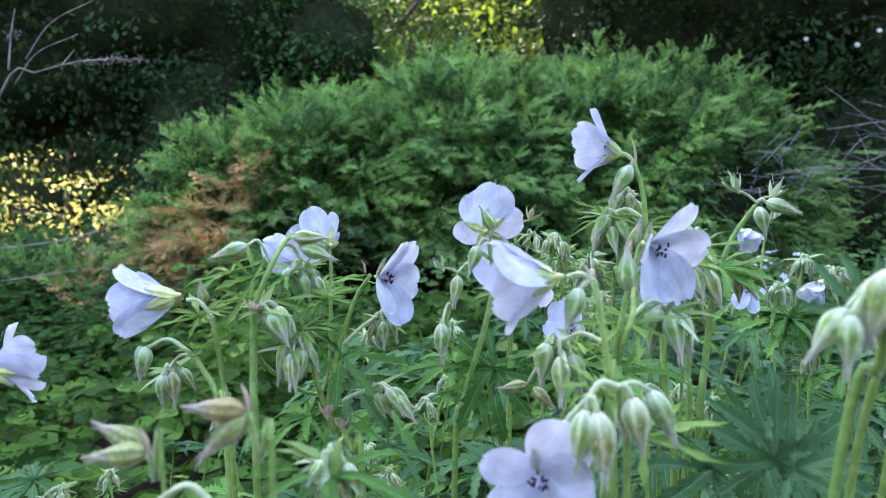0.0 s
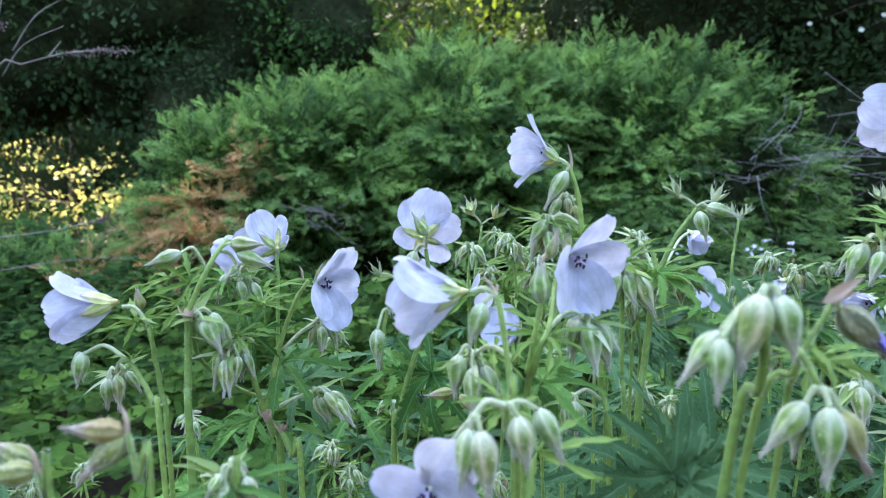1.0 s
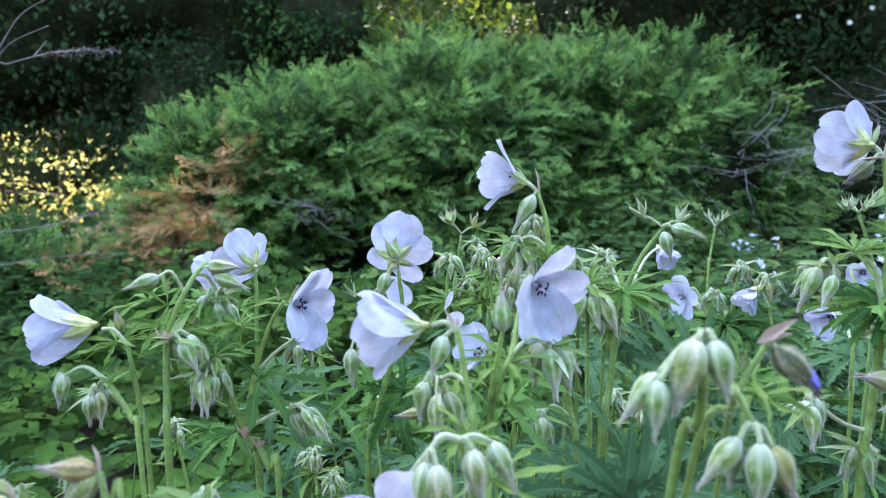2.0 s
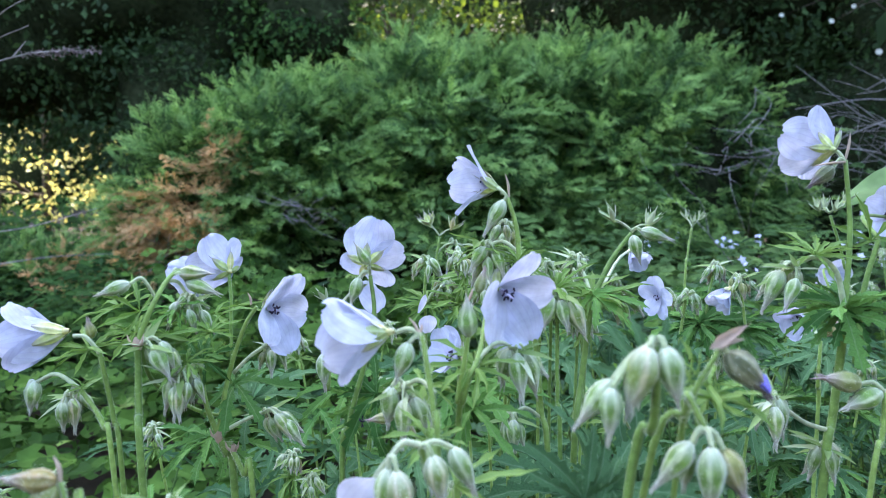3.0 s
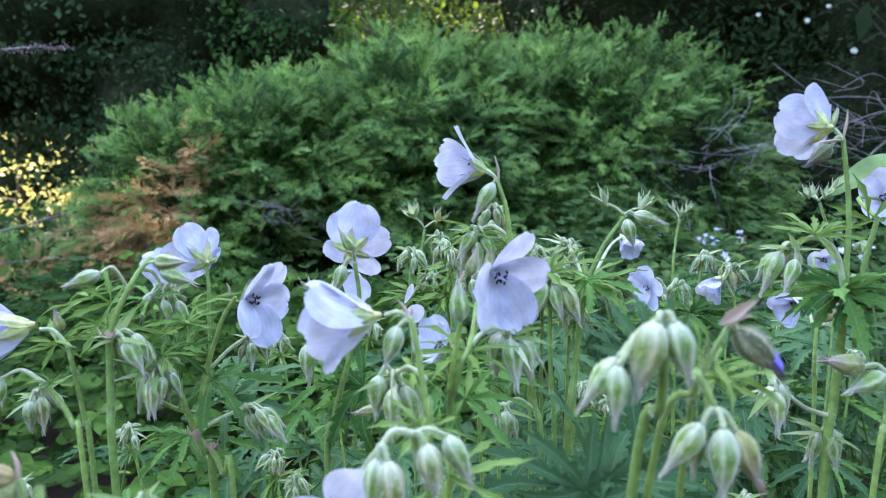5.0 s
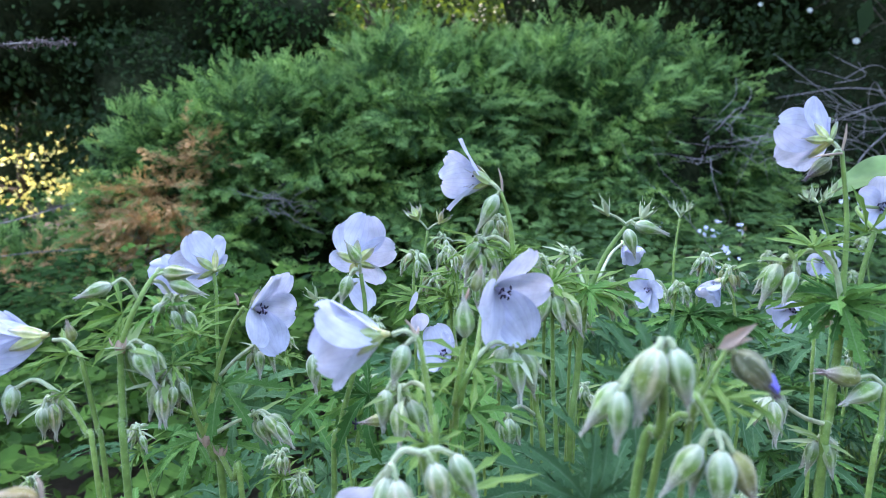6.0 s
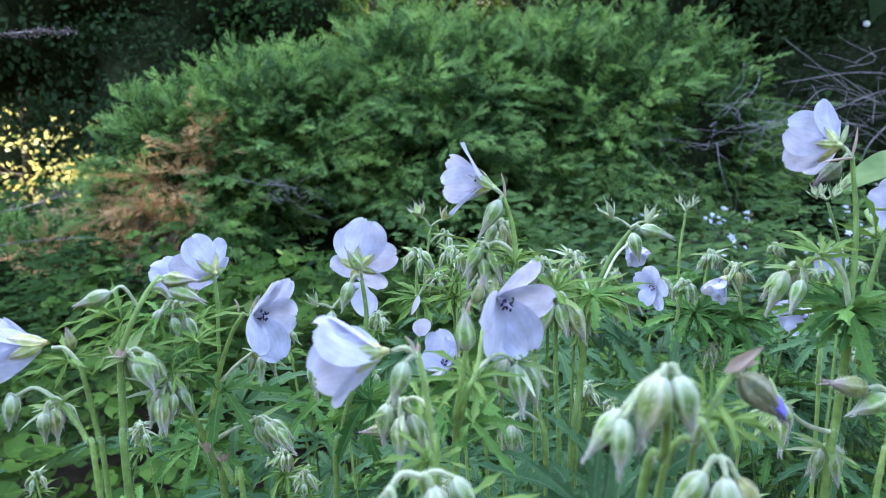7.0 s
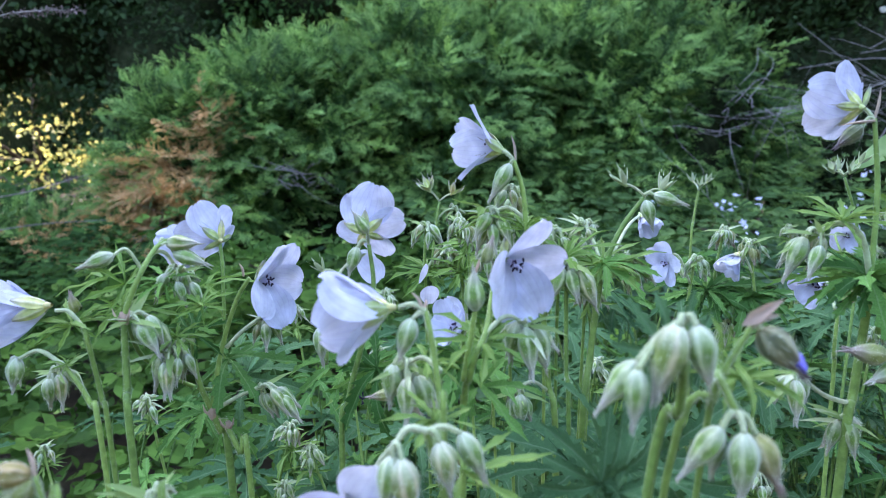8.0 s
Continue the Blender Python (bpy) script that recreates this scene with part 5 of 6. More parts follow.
stem(plant_g, [(0.125, 0.371, 0.000), (0.109, 0.416, 0.314), (0.096, 0.447, 0.628), (0.098, 0.442, 0.669), (0.093, 0.436, 0.704)], 0.0015, 0.0012)
leaf_whorl(plant_g, (0.096, 0.440, 0.693), 3, 0.028, 83, "young", 0.25)
umbel(plant_g, (0.101, 0.410, 0.735), 6, 0.014, 74, 0, 1.0, (0, 0))
stem(plant_g, [(0.125, 0.371, 0.000), (0.114, 0.401, 0.332), (0.105, 0.421, 0.664), (0.106, 0.416, 0.702), (0.101, 0.410, 0.734)], 0.0015, 0.0012)
leaf_whorl(plant_g, (0.105, 0.413, 0.724), 3, 0.028, 84, "young", 0.25)
umbel(plant_g, (0.080, 0.489, 0.714), 6, 0.014, 75, 1, 1.0, (0, 0))
stem(plant_g, [(0.125, 0.371, 0.000), (0.101, 0.447, 0.315), (0.083, 0.498, 0.630), (0.085, 0.494, 0.675), (0.080, 0.489, 0.713)], 0.0015, 0.0012)
leaf_whorl(plant_g, (0.084, 0.492, 0.701), 3, 0.028, 85, "young", 0.25)
umbel(plant_g, (0.157, 0.441, 0.679), 6, 0.014, 76, 0, 1.0, (0, 0))
stem(plant_g, [(0.125, 0.371, 0.000), (0.146, 0.419, 0.300), (0.164, 0.451, 0.599), (0.164, 0.446, 0.642), (0.157, 0.441, 0.678)], 0.0015, 0.0012)
leaf_whorl(plant_g, (0.161, 0.444, 0.666), 3, 0.028, 86, "young", 0.25)

plant_h = thing("cranesbill_plant", (0.068, 0.288, 0.0), "cranesbill with an open pale blue flower facing outwards", "flowering plant", "cranesbills in the bed")
stem(plant_h, [(0.068, 0.288, 0.000), (0.066, 0.287, 0.316), (0.069, 0.287, 0.632), (0.072, 0.278, 0.681), (0.079, 0.284, 0.697), (0.084, 0.302, 0.712), (0.087, 0.305, 0.724), (0.088, 0.301, 0.727)], 0.002, 0.0013)
flower(plant_h, (0.089, 0.299, 0.726), (0.55, -0.78, -0.30), ((-12, 66, 0.0255, 0.0092), (-80, 57, 0.0254, 0.0106), (-148, 55, 0.0289, 0.0111), (163, 60, 0.0273, 0.0094), (94, 59, 0.0238, 0.0092)), 1.00, 74)
stem(plant_h, [(0.069, 0.278, 0.678), (0.072, 0.277, 0.696), (0.074, 0.276, 0.709)], 0.0015, 0.0013)
bud(plant_h, (0.074, 0.276, 0.709), (-0.03, 0.00, 1.00), 1.12, 1)
pink_tip(plant_h, (0.074, 0.278, 0.724), (0.076, 0.279, 0.730))
bud(plant_h, (0.079, 0.288, 0.726), (0.30, 0.00, 1.00), 0.8, 0, True)
umbel(plant_h, (0.097, 0.294, 0.698), 4, 0.014, 24, 0, 1.35, (0, 0))
pedicel(plant_h, (0.079, 0.284, 0.697), (0.097, 0.294, 0.698), 0.005, 0.0013)
leaf_whorl(plant_h, (0.078, 0.284, 0.693), 4, 0.028, 25, "young", 0.25)
leaf(plant_h, (0.077, 0.292, 0.670), (0.90, -0.20, 0.10), (0.00, -0.40, 1.00), 0.035, "small", 1)
leaf(plant_h, (0.133, 0.285, 0.639), (-0.30, -0.60, 0.50), (0.00, -0.70, 0.60), 0.045, "blue", 0)
leaf(plant_h, (0.143, 0.294, 0.629), (0.90, -0.20, 0.20), (0.00, -0.40, 0.90), 0.045, "blue", 1)
leaf(plant_h, (0.126, 0.313, 0.617), (-0.80, -0.30, 0.30), (0.00, -0.40, 0.90), 0.05, "blue", 2)
leaf(plant_h, (0.169, 0.331, 0.612), (0.50, -0.10, 0.60), (-0.10, -0.80, 0.40), 0.05, "blue", 3)

plant_i = thing("cranesbill_plant", (0.060, 0.202, 0.0), "cranesbill with pale buds hanging from an arched stalk", "flowering plant", "cranesbills in the bed")
stem(plant_i, [(0.060, 0.202, 0.000), (0.060, 0.206, 0.339), (0.059, 0.216, 0.658), (0.056, 0.214, 0.676), (0.054, 0.210, 0.688)], 0.0016, 0.0013)
stem(plant_i, [(0.054, 0.210, 0.688), (0.048, 0.208, 0.690), (0.044, 0.206, 0.686)], 0.0014, 0.0012, PEDICEL, "pedicel")
bud(plant_i, (0.043, 0.205, 0.682), (-0.16, -0.05, -0.99), 1.28, 0)
pedicel(plant_i, (0.044, 0.206, 0.686), (0.043, 0.205, 0.682), 0.002, 0.0011)
bud(plant_i, (0.046, 0.203, 0.682), (0.12, -0.04, -0.99), 1.32, 3)
pedicel(plant_i, (0.044, 0.206, 0.686), (0.046, 0.203, 0.682), 0.002, 0.0011)
bud(plant_i, (0.058, 0.208, 0.685), (0.19, -0.06, -0.98), 1.12, 1)
pedicel(plant_i, (0.054, 0.210, 0.688), (0.058, 0.208, 0.685), 0.002, 0.0011)
bud(plant_i, (0.065, 0.212, 0.686), (0.43, -0.06, -0.90), 1.08, 3)
pedicel(plant_i, (0.054, 0.210, 0.688), (0.065, 0.212, 0.686), 0.002, 0.0011)
bud(plant_i, (0.058, 0.216, 0.682), (-0.03, -0.06, -1.00), 0.95, 0)
pedicel(plant_i, (0.054, 0.210, 0.688), (0.058, 0.216, 0.682), 0.002, 0.0011)
flower(plant_i, (0.030, 0.217, 0.657), (-0.19, -0.97, -0.08), ((69, 70, 0.0202, 0.0071), (-28, 78, 0.0232, 0.0112), (-83, 70, 0.0188, 0.0112), (-163, 71, 0.0213, 0.0106), (142, 70, 0.0215, 0.0083)), 0.95, 58)
pedicel(plant_i, (0.044, 0.206, 0.686), (0.0305, 0.219, 0.657), 0.003, 0.0012)
leaf(plant_i, (0.066, 0.221, 0.668), (0.90, -0.10, 0.20), (0.00, -0.40, 1.00), 0.03, "young", 1)

plant_j = thing("cranesbill_plant", (0.110, 0.215, 0.0), "cranesbill with large nodding clusters of pale green buds", "flowering plant", "cranesbills in the bed")
stem(plant_j, [(0.110, 0.215, 0.000), (0.100, 0.214, 0.340), (0.125, 0.210, 0.658), (0.132, 0.203, 0.697), (0.129, 0.195, 0.727)], 0.0024, 0.0017)
stem(plant_j, [(0.110, 0.215, 0.000), (0.108, 0.216, 0.340), (0.131, 0.212, 0.657), (0.144, 0.206, 0.701), (0.142, 0.200, 0.708), (0.147, 0.197, 0.698)], 0.0017, 0.0012)
stem(plant_j, [(0.110, 0.215, 0.000), (0.116, 0.218, 0.340), (0.143, 0.214, 0.657), (0.145, 0.208, 0.699), (0.155, 0.208, 0.721)], 0.0015, 0.0011)
bud(plant_j, (0.131, 0.191, 0.727), (0.23, -0.10, -0.97), 1.15, 1)
pedicel(plant_j, (0.129, 0.195, 0.727), (0.131, 0.191, 0.727), 0.0025, 0.0013)
bud(plant_j, (0.126, 0.191, 0.727), (-0.31, -0.08, -0.95), 1.38, 1)
pedicel(plant_j, (0.129, 0.195, 0.727), (0.126, 0.191, 0.727), 0.0025, 0.0013)
bud(plant_j, (0.115, 0.193, 0.716), (-0.62, -0.11, -0.77), 1.06, 3)
pedicel(plant_j, (0.129, 0.195, 0.727), (0.115, 0.193, 0.716), 0.0025, 0.0013)
bud(plant_j, (0.114, 0.189, 0.715), (-0.06, -0.11, -0.99), 1.01, 3)
pedicel(plant_j, (0.129, 0.195, 0.727), (0.114, 0.189, 0.715), 0.0025, 0.0013)
bud(plant_j, (0.125, 0.201, 0.718), (0.04, -0.12, -0.99), 0.90, 0)
pedicel(plant_j, (0.129, 0.195, 0.727), (0.125, 0.201, 0.718), 0.0025, 0.0013)
bud(plant_j, (0.142, 0.195, 0.694), (-0.65, -0.10, -0.76), 1.11, 3)
pedicel(plant_j, (0.147, 0.197, 0.698), (0.142, 0.195, 0.694), 0.002, 0.0012)
bud(plant_j, (0.147, 0.191, 0.694), (-0.02, -0.09, -1.00), 1.28, 3)
pedicel(plant_j, (0.147, 0.197, 0.698), (0.147, 0.191, 0.694), 0.002, 0.0012)
bud(plant_j, (0.152, 0.194, 0.692), (0.39, -0.10, -0.91), 1.11, 1, True)
pedicel(plant_j, (0.147, 0.197, 0.698), (0.152, 0.194, 0.692), 0.002, 0.0012)
bud(plant_j, (0.144, 0.201, 0.689), (-0.19, -0.12, -0.97), 0.92, 0)
pedicel(plant_j, (0.147, 0.197, 0.698), (0.144, 0.201, 0.689), 0.002, 0.0012)
attach("flower_bud", bud_mesh(0.0150, 0.0036, DARK_BUD, 8), plant_j, aim((0.158, 0.208, 0.720), (0.70, -0.10, -0.71), 0.4, 1.24), "dark brownish calyx of an opening bud")
opening_petals(plant_j, (0.166, 0.207, 0.713), (0.70, -0.10, -0.71))
pedicel(plant_j, (0.155, 0.208, 0.721), (0.158, 0.208, 0.720), 0.002, 0.0012)
for _k, _d in enumerate(((0.79, -0.13, 0.60), (0.9, -0.1, 0.35))):
    attach("bract", PINK_BLADE, plant_j, Matrix(frames_for(np.array([(0.151, 0.206, 0.722)]), np.array([_d]), np.array([(-0.4, -0.85, 0.35 + 0.3 * _k)]), np.array([0.0155 - 0.003 * _k]))[0].tolist()), "pink-flushed pointed bract")
leaf(plant_j, (0.134, 0.215, 0.710), (-0.15, 0.10, 1.00), (0.10, -0.90, 0.10), 0.022, "blue", 2)
leaf(plant_j, (0.145, 0.207, 0.711), (0.15, 0.00, 1.00), (0.60, -0.70, 0.10), 0.014, "young", 1)
leaf(plant_j, (0.117, 0.235, 0.654), (0.10, 0.25, 1.00), (0.20, -0.80, 0.60), 0.030, "blue", 1)
leaf(plant_j, (0.122, 0.232, 0.652), (0.85, 0.10, 0.35), (-0.10, -0.50, 0.90), 0.028, "blue", 3)
leaf_whorl(plant_j, (0.159, 0.222, 0.699), 3, 0.026, 30, "young", 0.3)
leaf(plant_j, (0.159, 0.225, 0.703), (1.00, 0.30, -0.10), (0.00, -0.40, 1.00), 0.036, "young", 0)

plant_k = thing("cranesbill_plant", (0.141, 0.380, 0.0), "cranesbill with a straight ribbed stem and star-like spent calyx", "flowering plant", "cranesbills in the bed")
stem(plant_k, [(0.141, 0.380, 0.000), (0.137, 0.374, 0.297), (0.141, 0.370, 0.594), (0.147, 0.378, 0.653), (0.153, 0.383, 0.699)], 0.0027, 0.0023)
stem(plant_k, [(0.154, 0.384, 0.702), (0.166, 0.389, 0.725), (0.179, 0.393, 0.741)], 0.0019, 0.0015)
seed_heads(plant_k, (0.179, 0.393, 0.743), 2, 31, 1.2)
bud(plant_k, (0.179, 0.389, 0.740), (0.30, 0.00, -1.00), 1.05, 1)
bud(plant_k, (0.184, 0.390, 0.743), (0.95, 0.00, -0.30), 1.15, 3)
pedicel(plant_k, (0.179, 0.393, 0.742), (0.184, 0.390, 0.743), 0.002, 0.0011)
leaf_whorl(plant_k, (0.154, 0.384, 0.704), 6, 0.036, 32, "young", 0.2)
leaf(plant_k, (0.153, 0.379, 0.706), (1.00, -0.15, 0.00), (0.00, -0.35, 1.00), 0.036, "cut", 1)
umbel(plant_k, (0.170, 0.393, 0.703), 6, 0.013, 33, 0, 1.0, (0.5, 0.1))
pedicel(plant_k, (0.154, 0.384, 0.705), (0.170, 0.393, 0.703), 0.003, 0.0013)
umbel(plant_k, (0.127, 0.351, 0.713), 4, 0.013, 34, 0, 1.35, (0, 0))
stem(plant_k, [(0.141, 0.380, 0.000), (0.136, 0.364, 0.305), (0.130, 0.352, 0.610), (0.128, 0.353, 0.655), (0.127, 0.353, 0.710)], 0.0018, 0.0014)
leaf_whorl(plant_k, (0.127, 0.356, 0.715), 4, 0.03, 35, "young", 0.25)
flower(plant_k, (0.197, 0.455, 0.723), (0.30, -0.60, -0.55), blossom(0.68, "cup", 0.8), 0.68, 36)
pedicel(plant_k, (0.166, 0.404, 0.708), (0.197, 0.455, 0.723), 0.004, 0.0012)
umbel(plant_k, (0.149, 0.407, 0.724), 5, 0.012, 51, 0, 1.0, (0, 0))
pedicel(plant_k, (0.154, 0.384, 0.703), (0.149, 0.407, 0.724), 0.002, 0.0012)

plant_l = thing("cranesbill_plant", (0.276, 0.571, 0.0), "cranesbill with lilac flowers and bud clusters among the leaves", "flowering plant", "cranesbills in the bed")
stem(plant_l, [(0.276, 0.571, 0.000), (0.279, 0.566, 0.284), (0.279, 0.563, 0.567), (0.277, 0.570, 0.616), (0.283, 0.575, 0.661)], 0.0022, 0.0016)
flower(plant_l, (0.262, 0.577, 0.664), (-0.85, -0.50, -0.10), blossom(0.88, "dish", 0.2), 0.8, 74)
pedicel(plant_l, (0.280, 0.573, 0.646), (0.259, 0.577, 0.670), 0.012, 0.0012)
umbel(plant_l, (0.286, 0.576, 0.666), 7, 0.016, 36, 0, 1.05, (0, 0))
stem(plant_l, [(0.276, 0.571, 0.000), (0.314, 0.566, 0.288), (0.341, 0.562, 0.576), (0.337, 0.569, 0.625), (0.331, 0.575, 0.677)], 0.002, 0.0015)
umbel(plant_l, (0.331, 0.576, 0.680), 6, 0.016, 37, 3, 1.05, (0, 0))
flower(plant_l, (0.321, 0.575, 0.671), (-0.60, -0.30, -0.60), blossom(0.95, "cup", 0.5), 0.95, 36)
pedicel(plant_l, (0.333, 0.572, 0.655), (0.318, 0.575, 0.668), 0.008, 0.0012)
stem(plant_l, [(0.276, 0.571, 0.000), (0.295, 0.578, 0.285), (0.310, 0.583, 0.570), (0.309, 0.592, 0.641), (0.317, 0.597, 0.687)], 0.002, 0.0015)
umbel(plant_l, (0.318, 0.598, 0.689), 7, 0.016, 38, 2, 1.05, (0, 0))
leaf_whorl(plant_l, (0.299, 0.582, 0.638), 5, 0.05, 39, "cut", 0.25)
leaf_whorl(plant_l, (0.332, 0.570, 0.635), 5, 0.05, 40, "cut", 0.25)

plant_m = thing("cranesbill_plant", (0.340, 0.728, 0.0), "slender cranesbill stalk with an empty seed calyx", "flowering plant", "cranesbills in the bed")
stem(plant_m, [(0.340, 0.728, 0.000), (0.336, 0.724, 0.318), (0.337, 0.721, 0.636), (0.341, 0.727, 0.679), (0.346, 0.730, 0.710)], 0.0018, 0.0014)
seed_heads(plant_m, (0.346, 0.730, 0.711), 3, 41, 1.1)

plant_n = thing("cranesbill_plant", (0.054, 0.616, 0.0), "cranesbill gone over with pale spent calyces and buds", "flowering plant", "cranesbills in the bed")
stem(plant_n, [(0.054, 0.616, 0.000), (0.058, 0.611, 0.306), (0.059, 0.608, 0.611), (0.058, 0.614, 0.663), (0.065, 0.620, 0.715)], 0.002, 0.0014)
seed_heads(plant_n, (0.065, 0.621, 0.716), 3, 42, 1.2, True)
umbel(plant_n, (0.079, 0.619, 0.709), 4, 0.013, 43, 2, 1.0, (0, 0))
pedicel(plant_n, (0.062, 0.619, 0.699), (0.079, 0.619, 0.709), 0.003, 0.0012)
stem(plant_n, [(0.054, 0.616, 0.000), (0.053, 0.582, 0.312), (0.052, 0.559, 0.625), (0.051, 0.565, 0.668), (0.053, 0.569, 0.700)], 0.002, 0.0014)
umbel(plant_n, (0.053, 0.569, 0.701), 5, 0.016, 44, 0, 1.12, (0, 0))
umbel(plant_n, (0.069, 0.566, 0.682), 7, 0.016, 45, 2, 1.0, (0, 0))
umbel(plant_n, (0.092, 0.547, 0.699), 7, 0.016, 46, 1, 1.0, (0, 0))
stem(plant_n, [(0.054, 0.616, 0.000), (0.072, 0.581, 0.312), (0.083, 0.558, 0.625), (0.078, 0.553, 0.665), (0.091, 0.547, 0.698)], 0.0018, 0.0013)
pedicel(plant_n, (0.052, 0.564, 0.663), (0.069, 0.566, 0.682), 0.004, 0.0012)
leaf_whorl(plant_n, (0.055, 0.564, 0.663), 5, 0.04, 47, "young", 0.25)
leaf_whorl(plant_n, (0.083, 0.553, 0.665), 5, 0.045, 48, "young", 0.25)
leaf_whorl(plant_n, (0.098, 0.555, 0.683), 4, 0.04, 49, "young", 0.25)

plant_o = thing("cranesbill_plant", (0.070, 0.378, 0.0), "cranesbill with a small pale flower low among leaves", "flowering plant", "cranesbills in the bed")
stem(plant_o, [(0.070, 0.378, 0.000), (0.071, 0.377, 0.314), (0.073, 0.377, 0.628), (0.074, 0.371, 0.657), (0.073, 0.368, 0.676)], 0.0018, 0.0013)
flower(plant_o, (0.073, 0.372, 0.669), (-0.68, -0.41, 0.61), ((43, 47, 0.0212, 0.0094), (103, 49, 0.0180, 0.0094), (-140, 51, 0.0185, 0.0094), (-98, 48, 0.0200, 0.0094), (-38, 42, 0.0185, 0.0094)), 0.95, 58)
leaf_whorl(plant_o, (0.074, 0.380, 0.651), 5, 0.045, 50, "cut", 0.25)
loose_petal(plant_o, (0.055, 0.385, 0.683), (0.055, 0.380, 0.695), (0.1, -0.9, 0.3), 0.0055)
loose_petal(plant_o, (0.048, 0.406, 0.690), (0.052, 0.406, 0.702), (0.8, -0.5, 0.2), 0.0040)

plant_p = thing("cranesbill_plant", (0.267, 0.336, 0.0), "tall cranesbill with a pale flower over a whorl of cut leaves", "flowering plant", "cranesbills in the bed")
stem(plant_p, [(0.267, 0.336, 0.000), (0.263, 0.331, 0.303), (0.266, 0.327, 0.605), (0.272, 0.332, 0.646), (0.276, 0.333, 0.702)], 0.0032, 0.0026)
stem(plant_p, [(0.276, 0.334, 0.705), (0.282, 0.344, 0.747), (0.280, 0.349, 0.784)], 0.0018, 0.0014)
flower(plant_p, (0.274, 0.352, 0.790), (-0.25, 0.93, 0.25), ((6, 54, 0.0246, 0.0106), (-72, 62, 0.0258, 0.0120), (-128, 57, 0.0256, 0.0106), (167, 56, 0.0275, 0.0084), (78, 48, 0.0200, 0.0072)), 1.02, 58)
pedicel(plant_p, (0.280, 0.349, 0.783), (0.275, 0.352, 0.790), 0.001, 0.0013)
attach("flower_bud", bud_mesh(0.0150, 0.0036, DARK_BUD, 9), plant_p, aim((0.272, 0.346, 0.780), (-0.80, -0.05, -0.60), 0.4, 1.0), "dark olive ribbed bud with a long awn")
pedicel(plant_p, (0.280, 0.349, 0.783), (0.272, 0.346, 0.780), 0.003, 0.0012)
pink_tip(plant_p, (0.280, 0.349, 0.784), (0.283, 0.351, 0.799))
pink_tip(plant_p, (0.279, 0.347, 0.783), (0.260, 0.344, 0.781))
stem(plant_p, [(0.276, 0.334, 0.705), (0.270, 0.334, 0.726), (0.258, 0.333, 0.734), (0.247, 0.333, 0.730)], 0.0018, 0.0014, PEDICEL, "pedicel")
umbel(plant_p, (0.248, 0.333, 0.729), 4, 0.012, 52, 0, 1.30, (-0.3, 0))
leaf_whorl(plant_p, (0.258, 0.333, 0.735), 4, 0.026, 53, "young", 0.5)
leaf_whorl(plant_p, (0.275, 0.334, 0.706), 4, 0.05, 54, "cut", 0.45)
leaf_whorl(plant_p, (0.278, 0.339, 0.704), 2, 0.035, 55, "young", 0.2)
stem(plant_p, [(0.290, 0.344, 0.673), (0.295, 0.349, 0.712), (0.304, 0.353, 0.741)], 0.002, 0.0016)
leaf(plant_p, (0.299, 0.352, 0.740), (-0.20, -0.10, 1.00), (0.00, -1.00, 0.20), 0.03, "young", 2)
flower(plant_p, (0.318, 0.445, 0.678), (-0.75, -0.40, -0.35), blossom(0.9, "cup", 0.9), 0.9, 36)
pedicel(plant_p, (0.309, 0.413, 0.667), (0.318, 0.445, 0.678), 0.006, 0.0012)
flower(plant_p, (0.354, 0.420, 0.747), (-0.45, -0.80, 0.20), blossom(0.9, "bowl", 0.3), 0.9, 58)
stem(plant_p, [(0.304, 0.353, 0.741), (0.318, 0.390, 0.750), (0.354, 0.420, 0.747)], 0.0015, 0.0012)
flower(plant_p, (0.441, 0.620, 0.679), (-0.30, -0.85, -0.10), blossom(0.8, "bowl", 0.6), 0.8, 58)
stem(plant_p, [(0.422, 0.568, 0.644), (0.420, 0.600, 0.680), (0.441, 0.620, 0.679)], 0.0013, 0.0011)
bud(plant_p, (0.315, 0.414, 0.670), (0.50, 0.00, 0.60), 1.1, 0, True)
stem(plant_p, [(0.267, 0.336, 0.000), (0.296, 0.384, 0.302), (0.314, 0.416, 0.605), (0.309, 0.410, 0.638), (0.311, 0.413, 0.667)], 0.0018, 0.0014)
bud(plant_p, (0.268, 0.305, 0.675), (-1.00, -0.10, 0.20), 1.3, 1, True)
bud(plant_p, (0.278, 0.304, 0.671), (-0.90, -0.10, -0.35), 1.3, 1)
stem(plant_p, [(0.267, 0.336, 0.000), (0.266, 0.313, 0.307), (0.271, 0.297, 0.614), (0.278, 0.301, 0.647), (0.280, 0.304, 0.671)], 0.0018, 0.0015)
pedicel(plant_p, (0.280, 0.304, 0.671), (0.268, 0.305, 0.675), 0.003, 0.0013)
umbel(plant_p, (0.269, 0.330, 0.632), 4, 0.011, 56, 0, 1.25, (0, 0))
pedicel(plant_p, (0.272, 0.330, 0.637), (0.269, 0.330, 0.632), 0.002, 0.0012)
umbel(plant_p, (0.230, 0.315, 0.664), 3, 0.01, 57, 0, 1.30, (0, 0))
stem(plant_p, [(0.271, 0.331, 0.640), (0.251, 0.323, 0.649), (0.230, 0.315, 0.665)], 0.0015, 0.0012, PEDICEL, "pedicel")
seed_heads(plant_p, (0.410, 0.580, 0.737), 4, 58, 1.2)
stem(plant_p, [(0.267, 0.336, 0.000), (0.352, 0.475, 0.322), (0.422, 0.568, 0.644), (0.422, 0.574, 0.693), (0.411, 0.580, 0.735)], 0.0018, 0.0014)

